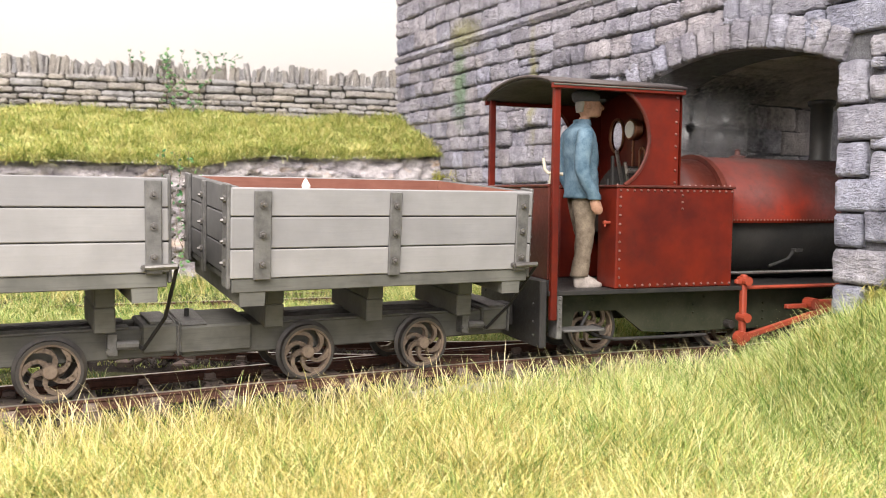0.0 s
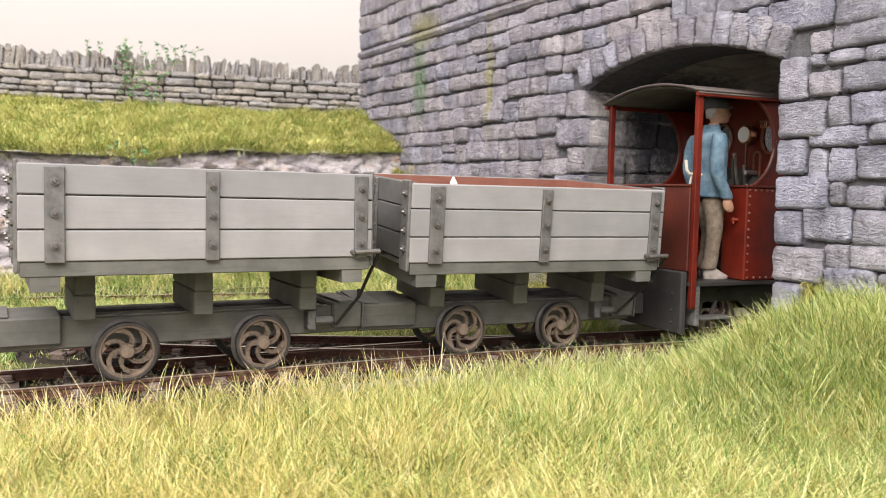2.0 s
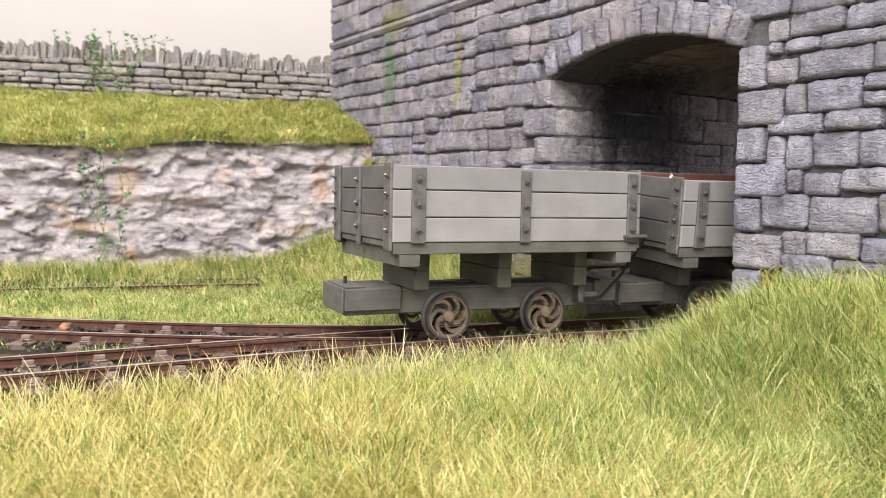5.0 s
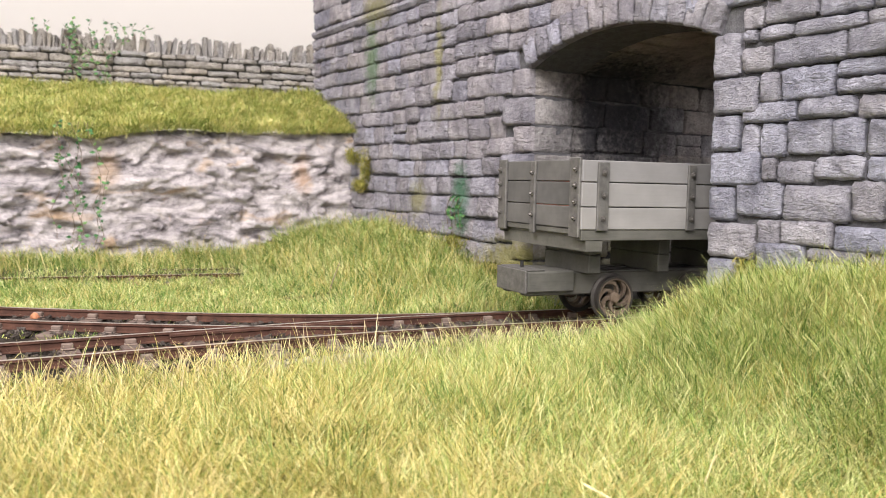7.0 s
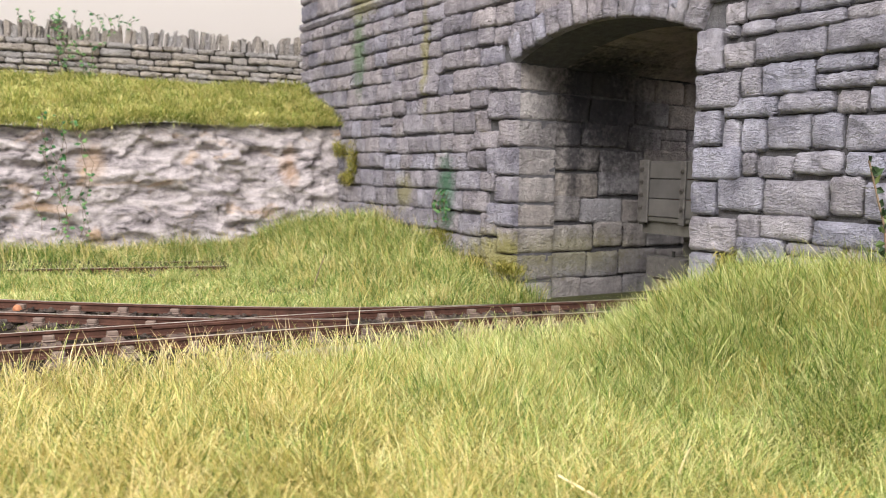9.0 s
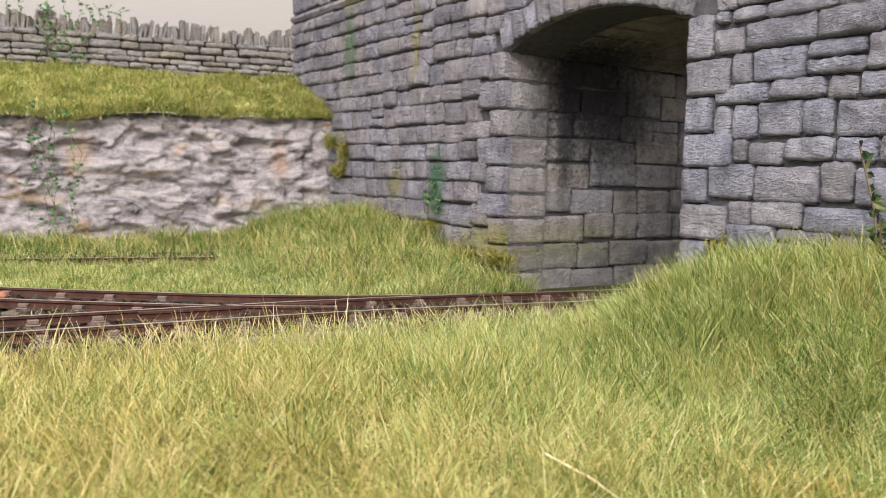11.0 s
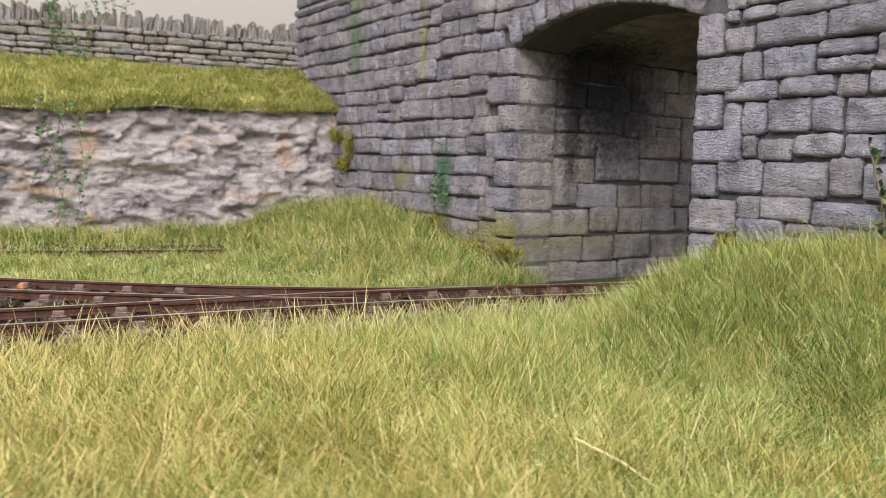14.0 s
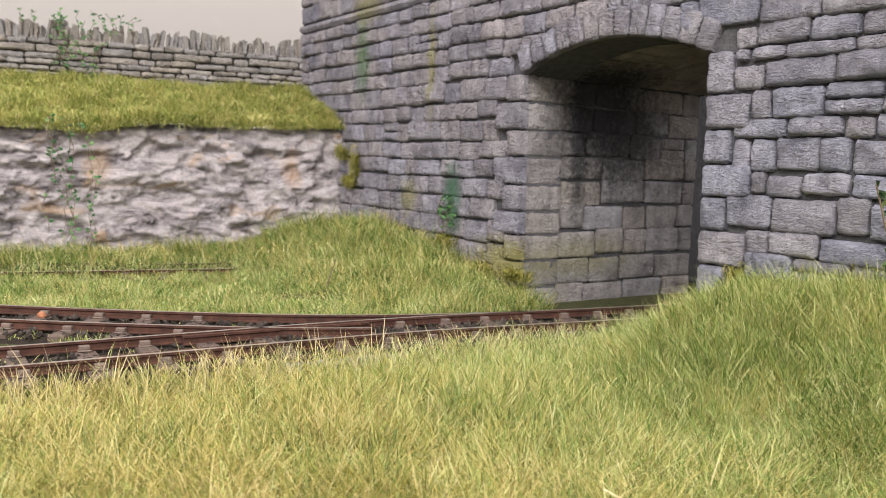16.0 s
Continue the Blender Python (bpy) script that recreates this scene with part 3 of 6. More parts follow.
def lay(parent, a0, a1, z0, z1, hs, ls, mapf, material, proud, seed, clip=None, name="stone", splits=0.04):
    """Courses of stones; clip(z) may shorten a course to (from, to)."""
    r = random.Random(seed)
    z = z0
    while z < z1 - 0.004:
        h = r.uniform(*hs)
        if z + h > z1 - hs[0] * 0.5:
            h = z1 - z
        lo, hi = clip(z, z + h) if clip else (a0, a1)
        a = lo
        while a < hi - 0.003:
            w = r.uniform(*ls)
            if a + w > hi - ls[0] * 0.55:
                w = hi - a
            g = 0.0004
            w1, w2 = r.uniform(-0.0010, 0.0010), r.uniform(-0.0010, 0.0010)
            zc, z = z, z + r.uniform(-0.0011, 0.0011) * min(1.0, h / 0.012)
            q = [(a + g + w1 * 0.4, z + g), (a + w - g, z + g + w1 * 0.5), (a + w - g + w2, z + h - g), (a + g, z + h - g + w2 * 0.6)]
            if h > 0.0125 and w > 0.018 and r.random() < splits:
                mid = z + h * r.uniform(0.42, 0.58)
                rough_stone(name, parent, [q[0], q[1], (a + w - g, mid - g), (a + g, mid - g)], mapf, material, proud * r.uniform(0.7, 1.1), r)
                rough_stone(name, parent, [(a + g, mid + g), (a + w - g, mid + g), q[2], q[3]], mapf, material, proud * r.uniform(0.7, 1.1), r)
            else:
                rough_stone(name, parent, q, mapf, material, proud * r.uniform(0.7, 1.25), r)
            a, z = a + w, zc
        z += h


def extrados(z):
    """Half width of the arch ring's outside at a height."""
    ro = ARCH_R + 0.010
    return math.sqrt(max(0.0, ro * ro - (z - ARCH_Z) ** 2)) if z < ARCH_Z + ro else 0.0


# quoins on both jambs: long and short in turn
def quoins(parent, y_edge, side, material, seed):
    r = random.Random(seed)
    z, k, ends = -0.012, 0, []
    while z < SPRING - 0.002:
        h = r.uniform(0.0145, 0.0175)
        if z + h > SPRING - 0.008:
            h = SPRING - z
        w = (0.0235 if k % 2 else 0.0135) + r.uniform(-0.0015, 0.0015)
        a, b = sorted((y_edge - side * 0.0012, y_edge + side * w))
        rough_stone("quoin", parent, [(a, z + 0.0005), (b, z + 0.0005), (b, z + h - 0.0005), (a, z + h - 0.0005)],
                    lambda y, zz, out: on_face(y, zz, out + 0.0010), material, 0.0026, r)
        ends.append((z, z + h, y_edge + side * w))
        z, k = z + h, k + 1
    return ends


q_far = quoins(wall_far, Y1, 1, M_WALL, 3)
q_near = quoins(wall_near, Y0, -1, M_PIER, 4)


def beside(ends, z):
    for a, b, y in ends:
        if a <= z < b:
            return y
    return ends[-1][2]


STRING = 0.1925
lay(wall_far, Y1, WALL_END, -0.012, SPRING, (0.0112, 0.0150), (0.014, 0.029), on_face, M_WALL, 0.0030, 11,
    lambda a, b: (beside(q_far, (a + b) / 2) + 0.0006, WALL_END))
lay(wall_near, WALL_NEAR, Y0, -0.012, SPRING, (0.0092, 0.0165), (0.012, 0.034), on_face, M_PIER, 0.0031, 12,
    lambda a, b: (-0.27, beside(q_near, (a + b) / 2) - 0.0006), splits=0.14)
lay(wall_far, Y1, WALL_END, SPRING, STRING, (0.0108, 0.0142), (0.014, 0.029), on_face, M_WALL, 0.0030, 13,
    lambda a, b: (ARCH_Y + extrados((a + b) / 2) if extrados((a + b) / 2) > 0.012 else ARCH_Y, WALL_END))
lay(wall_near, WALL_NEAR, Y0, SPRING, STRING, (0.0095, 0.0155), (0.014, 0.034), on_face, M_PIER, 0.0031, 14,
    lambda a, b: (-0.27, ARCH_Y - extrados((a + b) / 2) if extrados((a + b) / 2) > 0.012 else ARCH_Y), splits=0.12)
lay(wall_far, ARCH_Y, WALL_END, STRING + 0.008, WALL_TOP, (0.012, 0.015), (0.018, 0.034), on_face, M_WALL, 0.0024, 15)
lay(wall_near, -0.27, ARCH_Y, STRING + 0.008, WALL_TOP, (0.012, 0.015), (0.020, 0.036), on_face, M_PIER, 0.0024, 16)

# arch ring
NV = 13
rv = random.Random(21)
for k in range(NV):
    t0, t1 = (-ARCH_A + 2 * ARCH_A * (k + f) / NV for f in (0.03, 0.97))
    ro = ARCH_R + 0.0150 + rv.uniform(-0.0006, 0.0010)
    ri = ARCH_R - 0.0004
    q = [(ARCH_Y + r * math.sin(a), ARCH_Z + r * math.cos(a)) for r, a in ((ri, t0), (ri, t1), (ro, t1), (ro, t0))]
    rough_stone("voussoir", wall_arch, q, lambda y, z, out: on_face(y, z, out + 0.0014), M_WALL if k > 4 else M_PIER, 0.0026, rv)

# string course: weathered moulding in lengths
ss = random.Random(31)
y = -0.27
while y < WALL_END:
    w = min(ss.uniform(0.05, 0.075), WALL_END - y)
    bm = bmesh.new()
    prof = [(0.0, 0.0), (-0.0055, 0.0012), (-0.0078, 0.0038), (-0.0070, 0.0066), (-0.0035, 0.0082), (0.0, 0.0088)]
    lo = [bm.verts.new((face_x(STRING) + dx, y + 0.0003, STRING - 0.0002 + dz)) for dx, dz in prof]
    hi = [bm.verts.new((face_x(STRING) + dx, y + w - 0.0003, STRING - 0.0002 + dz)) for dx, dz in prof]
    for k in range(len(prof)):
        bm.faces.new((lo[k], lo[(k + 1) % 6], hi[(k + 1) % 6], hi[k]))
    bm.faces.new(lo), bm.faces.new(hi)
    bmesh.ops.recalc_face_normals(bm, faces=bm.faces[:])
    part("string_course_stone", bm, M_WALL, wall_far if y > 0.02 else wall_near)
    y += w

# inside of the tunnel: the far lining, its vault and an added deck block above
IN_Y, IN_END = 0.0880, 0.418
lining = tagged(mesh_object("wall_lining", boxed(0.287, IN_END - 0.002, IN_Y + 0.003, IN_Y + 0.024, -0.03, 0.175), M_MORTAR),
                "smoke-blackened squared stone lining inside the tunnel mouth", "tunnel wall", kind="structure")


def on_lining(x, z, out):
    return (x, IN_Y + 0.0025 - out * 0.55, z)


def on_jamb(x, z, out):
    return (x, Y1 + 0.0008 - out * 0.55, z)


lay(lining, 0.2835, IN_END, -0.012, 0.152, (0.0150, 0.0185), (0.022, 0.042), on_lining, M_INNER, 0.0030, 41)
rj = random.Random(43)
for a, b, _ in q_far:
    rough_stone("jamb_stone", wall_far, [(0.2525, a + 0.0005), (0.2840, a + 0.0005), (0.2840, b - 0.0005), (0.2525, b - 0.0005)], on_jamb, M_INNER, 0.0030, rj)
data = ([], [])
rc = random.Random(45)
for k in range(9):
    t0, t1 = (-ARCH_A * 1.02 + 2.04 * ARCH_A * (k + f) / 9 for f in (0.02, 0.98))
    x = 0.253
    while x < 0.43:
        w = rc.uniform(0.024, 0.040)
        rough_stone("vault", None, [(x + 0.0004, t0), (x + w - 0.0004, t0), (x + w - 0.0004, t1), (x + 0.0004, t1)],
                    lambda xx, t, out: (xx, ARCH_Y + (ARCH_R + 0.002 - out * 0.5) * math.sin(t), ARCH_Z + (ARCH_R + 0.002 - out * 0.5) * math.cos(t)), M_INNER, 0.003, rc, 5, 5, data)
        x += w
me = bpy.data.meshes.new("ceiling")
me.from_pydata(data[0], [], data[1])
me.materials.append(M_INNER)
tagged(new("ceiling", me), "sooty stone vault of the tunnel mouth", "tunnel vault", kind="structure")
# block over the vault, out of view, added to keep light out
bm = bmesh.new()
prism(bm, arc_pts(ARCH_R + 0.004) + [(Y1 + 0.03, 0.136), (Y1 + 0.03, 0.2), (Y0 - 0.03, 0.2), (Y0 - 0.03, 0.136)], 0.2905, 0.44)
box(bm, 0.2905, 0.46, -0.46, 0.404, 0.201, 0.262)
tagged(mesh_object("bridge_deck", bm, M_MORTAR), "unseen deck block added over the tunnel to keep its inside dark", "bridge deck", kind="structure")
# board added past the lining's end; its dark colour stands in for shade there
tagged(mesh_object("wall_side", boxed(0.400, 0.95, 0.124, 0.150, -0.03, 0.2), M_MORTAR), "dark board added behind the lining's end to darken the slit", "tunnel wall", kind="structure")

# ---------------------------------------------------------------- quarried rock face and the grassy ledge over it
RX = np.arange(-0.50, 0.275, 0.0016)
RZ = np.linspace(-0.012, 0.1035, 88)
gx, gz = np.meshgrid(RX, RZ)


def brow_z(x):
    """Height of the rock's brow under the turf."""
    return np.interp(x, [-0.3, 0.0, 0.05, 0.11, 0.175, 0.25], [0.097, 0.097, 0.098, 0.105, 0.105, 0.110])


def field_y(x):
    """Plan line of the field wall's face."""
    return 0.463 - 0.292 * (np.asarray(x, float) - 0.04)


def rock_y(x, z):
    base = 0.350 - 0.12 * np.clip(x, 0, 0.3) * (x / 0.3) - 0.02 * (0.11 - z)
    return base


disp = np.zeros(gx.size)
for i, (x, z) in enumerate(zip(gx.ravel(), gz.ravel())):
    sl = z + 0.25 * x * 0.3
    a = noise.fractal(Vector((x * 34, 3.1, sl * 80)), 0.8, 2.1, 7)
    b = noise.ridged_multi_fractal(Vector((x * 32 + 7, 1.0, sl * 80)), 0.8, 2.2, 6, 1.0, 2.0)
    c = noise.cell(Vector((x * 60 + 0.9 * a, 9.0, sl * 120 + 1.1 * a)))
    d = noise.ridged_multi_fractal(Vector((x * 55 - 4.0 * sl, 5.0, z * 60)), 0.9, 2.1, 5, 1.0, 2.0)
    disp[i] = 0.0046 * a + 0.0022 * (b - 1.1) + 0.0030 * c + 0.0026 * (d - 1.0)
disp = disp.reshape(gx.shape)
lean = 0.010 * (gz / 0.11) + 0.014 * step(0.095, 0.1035, gz)
RP = np.stack([gx, rock_y(gx, gz) - disp + lean * 0.3, gz * brow_z(gx) / 0.1035 - 0.002 * step(0.098, 0.1035, gz)], -1)
rock = grid_mesh("rock_face", RP, M_ROCK, smooth=False)
tagged(rock, "pale grey quarried rock face with ochre stains", "rock face", kind="structure")


def rock_front(x):
    return 0.3475 - 0.12 * np.clip(x, 0, 0.3) * (x / 0.3)


def ledge_z(x, y):
    d = (y - rock_front(x)) / (field_y(x) - rock_front(x))
    rise = np.interp(d, [-0.05, 0.0, 0.08, 0.45, 1.0, 1.3], [-0.10, -0.03, 0.10, 0.50, 1.0, 1.03])
    lo = brow_z(x)
    return lo + (0.1415 - lo) * rise + 0.0018 * vnoise(x, y, 50, 3)


LX = np.arange(-0.40, 0.2595, 0.008)
LD = np.concatenate([np.linspace(0.02, 1.3, 28), [1.8]])
lx, ld = np.meshgrid(LX, LD)
ly = rock_front(lx) + ld * (field_y(lx) - rock_front(lx))
tagged(grid_mesh("bank_top", np.stack([lx, ly, ledge_z(lx, ly)], -1), M_SOIL), "turf bank on top of the rock face", "bank", kind="structure")

# sky board far behind
bm = bmesh.new()
sweep(bm, [(-4.0, 0.2), (-3.0, 0.9), (-1.5, 1.35), (0.0, 1.5), (1.5, 1.5), (3.0, 1.1), (4.0, 0.3)], [(0, 0), (0.01, 0), (0.01, 2.2), (0, 2.2)], -0.05)
tagged(mesh_object("backdrop", bm, M_BACK, smooth=True), "plain pale pinkish-white sky board with a faint added glow", "backdrop", kind="structure")

# ---------------------------------------------------------------- the train
def empty(name, label, category, group=""):
    return tagged(new(name), label, category, group)


def shared(name, me, parent, m, label=""):
    ob = new(name, me)
    ob.parent = parent
    ob.matrix_local = m
    return tagged(ob, label)


def bolt_mesh():
    bm = bmesh.new()
    rod(bm, (0, 0.0004, 0), (0, -0.0009, 0), 0.0014, 6)
    rod(bm, (0, -0.0009, 0), (0, -0.0019, 0), 0.0008, 8, 0.0005)
    me = bpy.data.meshes.new("bolt")
    bm.to_mesh(me)
    bm.free()
    me.materials.append(M_BOLT)
    return me


BOLT = bolt_mesh()
WHEEL_R = 0.0108


def spoked_wheel(parent, u, v, out, r=WHEEL_R):
    """A curly-spoked wheel; out = -1 faces the front side. Its own space has the axle along y."""
    w = new("wheel")
    w.parent = parent
    bm = bmesh.new()
    lathe(bm, [(r * 0.90, out * 0.0022), (r, out * 0.0022), (r, -out * 0.0008), (r * 1.13, -out * 0.0014), (r * 1.10, -out * 0.0024), (r * 0.90, -out * 0.0024)], (0, 0, 0), "y", 36, True)
    bm.verts.ensure_lookup_table()
    for k in range(36):
        bm.faces.new((bm.verts[k], bm.verts[(k + 1) % 36], bm.verts[180 + (k + 1) % 36], bm.verts[180 + k]))
    bmesh.ops.recalc_face_normals(bm, faces=bm.faces[:])
    part("tyre", bm, M_TYRE, w, "dark iron tyre")
    bm = bmesh.new()
    lathe(bm, [(r * 0.81, out * 0.0015), (r * 0.83, out * 0.0019), (r * 0.90, out * 0.0019), (r * 0.90, -out * 0.0016), (r * 0.81, -out * 0.0016)], (0, 0, 0), "y", 36, True)
    bm.verts.ensure_lookup_table()
    for k in range(36):
        bm.faces.new((bm.verts[k], bm.verts[(k + 1) % 36], bm.verts[144 + (k + 1) % 36], bm.verts[144 + k]))
    bmesh.ops.recalc_face_normals(bm, faces=bm.faces[:])
    part("rim", bm, M_WHEEL, w, "rust-brown wheel rim")
    bm = bmesh.new()
    lathe(bm, [(r * 0.10, out * 0.0030), (r * 0.20, out * 0.0029), (r * 0.25, out * 0.0020), (r * 0.25, -out * 0.002), (r * 0.1, -out * 0.002)], (0, 0, 0), "y", 16)
    part("hub", bm, M_WHEEL, w)
    for k in range(6):
        bm = bmesh.new()
        pts = []
        for i in range(7):
            f = i / 6
            rad = r * (0.20 + 0.64 * f)
            a = 2 * math.pi * k / 6 - out * (0.95 * f * f + 0.1 * f)
            pts.append(Vector((rad * math.cos(a), 0, rad * math.sin(a))))
        for i in range(6):
            hw = 0.00056 + 0.00038 * abs(i - 2.5) / 2.5
            d = (pts[i + 1] - pts[i]).normalized()
            n = Vector((-d.z, 0, d.x)) * hw
            d = d * 0.0003
            vs = [bm.verts.new(p + s * n + Vector((0, yy, 0))) for p in (pts[i] - d, pts[i + 1] + d) for s in (-1, 1) for yy in (out * 0.0013, -out * 0.0009)]
            for f4 in ((0, 2, 6, 4), (1, 5, 7, 3), (0, 4, 5, 1), (2, 3, 7, 6), (0, 1, 3, 2), (4, 6, 7, 5)):
                bm.faces.new([vs[q] for q in f4])
        bmesh.ops.recalc_face_normals(bm, faces=bm.faces[:])
        part("spoke", bm, M_WHEEL, w)
    w.location = (u, v, r)
    return w


WHEELS = []      # every turning wheel with its place, thing offset and radius
BZ, TZ = 0.0463, 0.0782
HL, HW = 0.0617, 0.0410


def wagon(label, list_deg=0.0):
    w = empty("open_wagon", label, "wagon", "wagons of the train")
    rows = [(BZ, 0.0565), (0.0569, 0.0679), (0.0683, TZ)]
    for side in (-1, 1):
        for z0, z1 in rows:
            y0, y1 = sorted((side * HW, side * (HW - 0.0036)))
            part("side_plank", boxed(-HL, HL, y0, y1, z0, z1, 0.00035), M_PLANK, w)
            y0, y1 = sorted((side * (HW - 0.0037), side * (HW - 0.0044)))
            part("lining_plank", boxed(-HL + 0.004, HL - 0.004, y0, y1, z0 + 0.0004, z1 - 0.0002), M_INSIDE, w, "red oxide inside lining")
        # black sheet added behind the planks as the shade in their gaps
        y0, y1 = sorted((side * (HW - 0.00362), side * (HW - 0.00368)))
        part("seam_board", boxed(-HL + 0.003, HL - 0.003, y0, y1, BZ, TZ - 0.001), M_BLACK, w)
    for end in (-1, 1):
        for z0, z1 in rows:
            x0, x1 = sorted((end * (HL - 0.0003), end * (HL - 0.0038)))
            part("end_plank", boxed(x0, x1, -HW + 0.0037, HW - 0.0037, z0 + 0.0002, z1 + 0.0002, 0.00035), M_SHADEPLANK, w)
            x0, x1 = sorted((end * (HL - 0.0039), end * (HL - 0.0046)))
            part("lining_plank", boxed(x0, x1, -HW + 0.0046, HW - 0.0046, z0 + 0.0004, z1 - 0.0002), M_INSIDE, w, "red oxide inside lining")
    part("floor_board", boxed(-HL + 0.001, HL - 0.001, -HW + 0.0056, HW - 0.0056, 0.0436, 0.0462, 0.0003), M_FRAME, w)
    part("floor_lining", boxed(-HL + 0.005, HL - 0.005, -HW + 0.005, HW - 0.005, 0.0463, 0.0468), M_INSIDE, w, "worn red oxide floor")
    # iron straps with bolts along both sides
    for side in (-1, 1):
        for u, hw in ((-0.0508, 0.0031), (0.0, 0.0024), (0.0567, 0.0027)):
            y0, y1 = sorted((side * (HW + 0.0012), side * (HW - 0.0002)))
            s = part("strap", boxed(u - hw, u + hw, y0, y1, 0.0458, TZ - 0.0008, 0.0003), M_IRON, w, "grey iron strap")
            for z in (0.0515, 0.0620, 0.0725):
                shared("bolt", BOLT, s, pose(u, side * (HW + 0.0012), z, 0, 0, 0 if side < 0 else 180))
    # corner plates and two straps at each end
    for end in (-1, 1):
        for side in (-1, 1):
            x0, x1 = sorted((end * (HL + 0.0011), end * (HL - 0.0004)))
            y0, y1 = sorted((side * (HW - 0.0010), side * (HW - 0.0095)))
            s = part("corner_strap", boxed(x0, x1, y0, y1, 0.0425, TZ + 0.0012, 0.0004), M_IRON, w, "dark iron corner strap")
            for z in (0.0515, 0.0590, 0.0665, 0.0740):
                shared("bolt", BOLT, s, pose(end * (HL + 0.0011), side * (HW - 0.0040), z, 0, 0, end * 90))
        for v in (0.003,):
            x0, x1 = sorted((end * (HL + 0.0010), end * (HL - 0.0004)))
            s = part("end_strap", boxed(x0, x1, v - 0.0022, v + 0.0022, 0.0425, TZ, 0.0003), M_IRON, w, "dark iron strap")
            for z in (0.0515, 0.0620, 0.0725):
                shared("bolt", BOLT, s, pose(end * (HL + 0.0010), v, z, 0, 0, end * 90))
    # bearers under the floor
    for u0, u1 in ((-0.0585, -0.0490), (0.0495, 0.0582)):
        bm = bmesh.new()
        out = [(u0, 0.0435), (u1, 0.0435), (u1 - 0.0003, 0.0362), (u0 + 0.0004, 0.0362)]
        lo = [bm.verts.new((u, -HW + 0.001, z)) for u, z in out]
        hi = [bm.verts.new((u, HW - 0.001, z)) for u, z in out]
        bm.faces.new(lo), bm.faces.new(hi)
        for k in range(4):
            bm.faces.new((lo[k], lo[(k + 1) % 4], hi[(k + 1) % 4], hi[k]))
        bmesh.ops.recalc_face_normals(bm, faces=bm.faces[:])
        part("bearer", bm, M_FRAME, w)
    part("sole_bar", boxed(-HL + 0.0006, HL - 0.0006, -HW + 0.0006, -HW + 0.0052, 0.0412, 0.0461, 0.0003), M_FRAME, w)
    part("sole_bar", boxed(-HL + 0.0006, HL - 0.0006, HW - 0.0052, HW - 0.0006, 0.0412, 0.0461, 0.0003), M_FRAME, w)
    for u in (-0.0400, 0.0015, 0.0430):
        part("bolster", boxed(u - 0.0036, u + 0.0036, -0.0210, 0.0210, 0.0234, 0.0326, 0.0005), M_FRAME, w)
        part("bolster", boxed(u - 0.0034, u + 0.0034, -0.0215, 0.0215, 0.0327, 0.0436, 0.0005), M_FRAME, w)
    for side in (-1, 1):
        y0, y1 = sorted((side * 0.0125, side * 0.0060))
        part("frame_beam", boxed(-0.0730, 0.0680, y0, y1, 0.0122, 0.0234, 0.0006), M_FRAME, w)
        part("top_plate", boxed(-0.040, 0.052, y0 - 0.0004, y1 + 0.0004, 0.0234, 0.0242, 0.0002), M_IRON, w, "dark iron plate")
    for u0, u1 in ((-0.0740, -0.0470), (0.0560, 0.0690)):
        part("dumb_buffer", boxed(u0, u1, -0.0148, 0.0148, 0.0140, 0.0246, 0.0008), M_FRAME, w, "grey timber dumb buffer")
    part("buffer_plate", boxed(-0.0752, -0.0741, -0.0150, 0.0150, 0.0136, 0.0250, 0.0003), M_IRON, w, "grey iron buffer plate")
    part("buffer_plate", boxed(0.0691, 0.0700, -0.0150, 0.0150, 0.0136, 0.0250, 0.0003), M_IRON, w, "grey iron buffer plate")
    part("top_strap", boxed(-0.0735, -0.0640, -0.0145, 0.0145, 0.0247, 0.0253, 0.0002), M_IRON, w)
    part("top_strap", boxed(0.0590, 0.0670, -0.0145, 0.0145, 0.0247, 0.0257, 0.0002), M_IRON, w)
    # latch lever and its catch
    bm = bmesh.new()
    rod(bm, (0.0535, -HW - 0.0022, 0.0482), (0.0640, -HW - 0.0022, 0.0485), 0.0010)
    rod(bm, (0.0535, -HW - 0.0022, 0.0482), (0.0535, -HW, 0.0482), 0.0010)
    part("catch", bm, M_BOLT, w, "worn iron catch")
    bm = bmesh.new()
    rod(bm, (0.0640, -HW - 0.0022, 0.0485), (0.0625, -0.0270, 0.0290), 0.0007)
    rod(bm, (0.0625, -0.0270, 0.0290), (0.0560, -0.0185, 0.0165), 0.0007)
    rod(bm, (0.0560, -0.0185, 0.0165), (0.0545, -0.0160, 0.0180), 0.0007)
    part("lever", bm, M_BLACK, w, "thin black iron lever")
    bm = bmesh.new()
    rod(bm, (0.0470, -0.0175, 0.0185), (0.0545, -0.0175, 0.0182), 0.0017, 10)
    box(bm, 0.0440, 0.0475, -0.0180, -0.0125, 0.0145, 0.0228, 0.0003)
    rod(bm, (0.0445, -0.0178, 0.0165), (0.0445, -0.0192, 0.0165), 0.0011, 8)
    part("hinge", bm, M_IRON, w, "worn iron hinge")
    for u in (-0.0255, 0.0255):
        bm = bmesh.new()
        rod(bm, (u, -0.0185, WHEEL_R), (u, 0.0185, WHEEL_R), 0.0017, 10)
        part("axle", bm, M_TYRE, w)
        bm = bmesh.new()
        box(bm, u - 0.003, u + 0.003, -0.0120, -0.0070, 0.0080, 0.0125, 0.0004)
        box(bm, u - 0.003, u + 0.003, 0.0070, 0.0120, 0.0080, 0.0125, 0.0004)
        part("axle_guard", bm, M_BLACK, w)
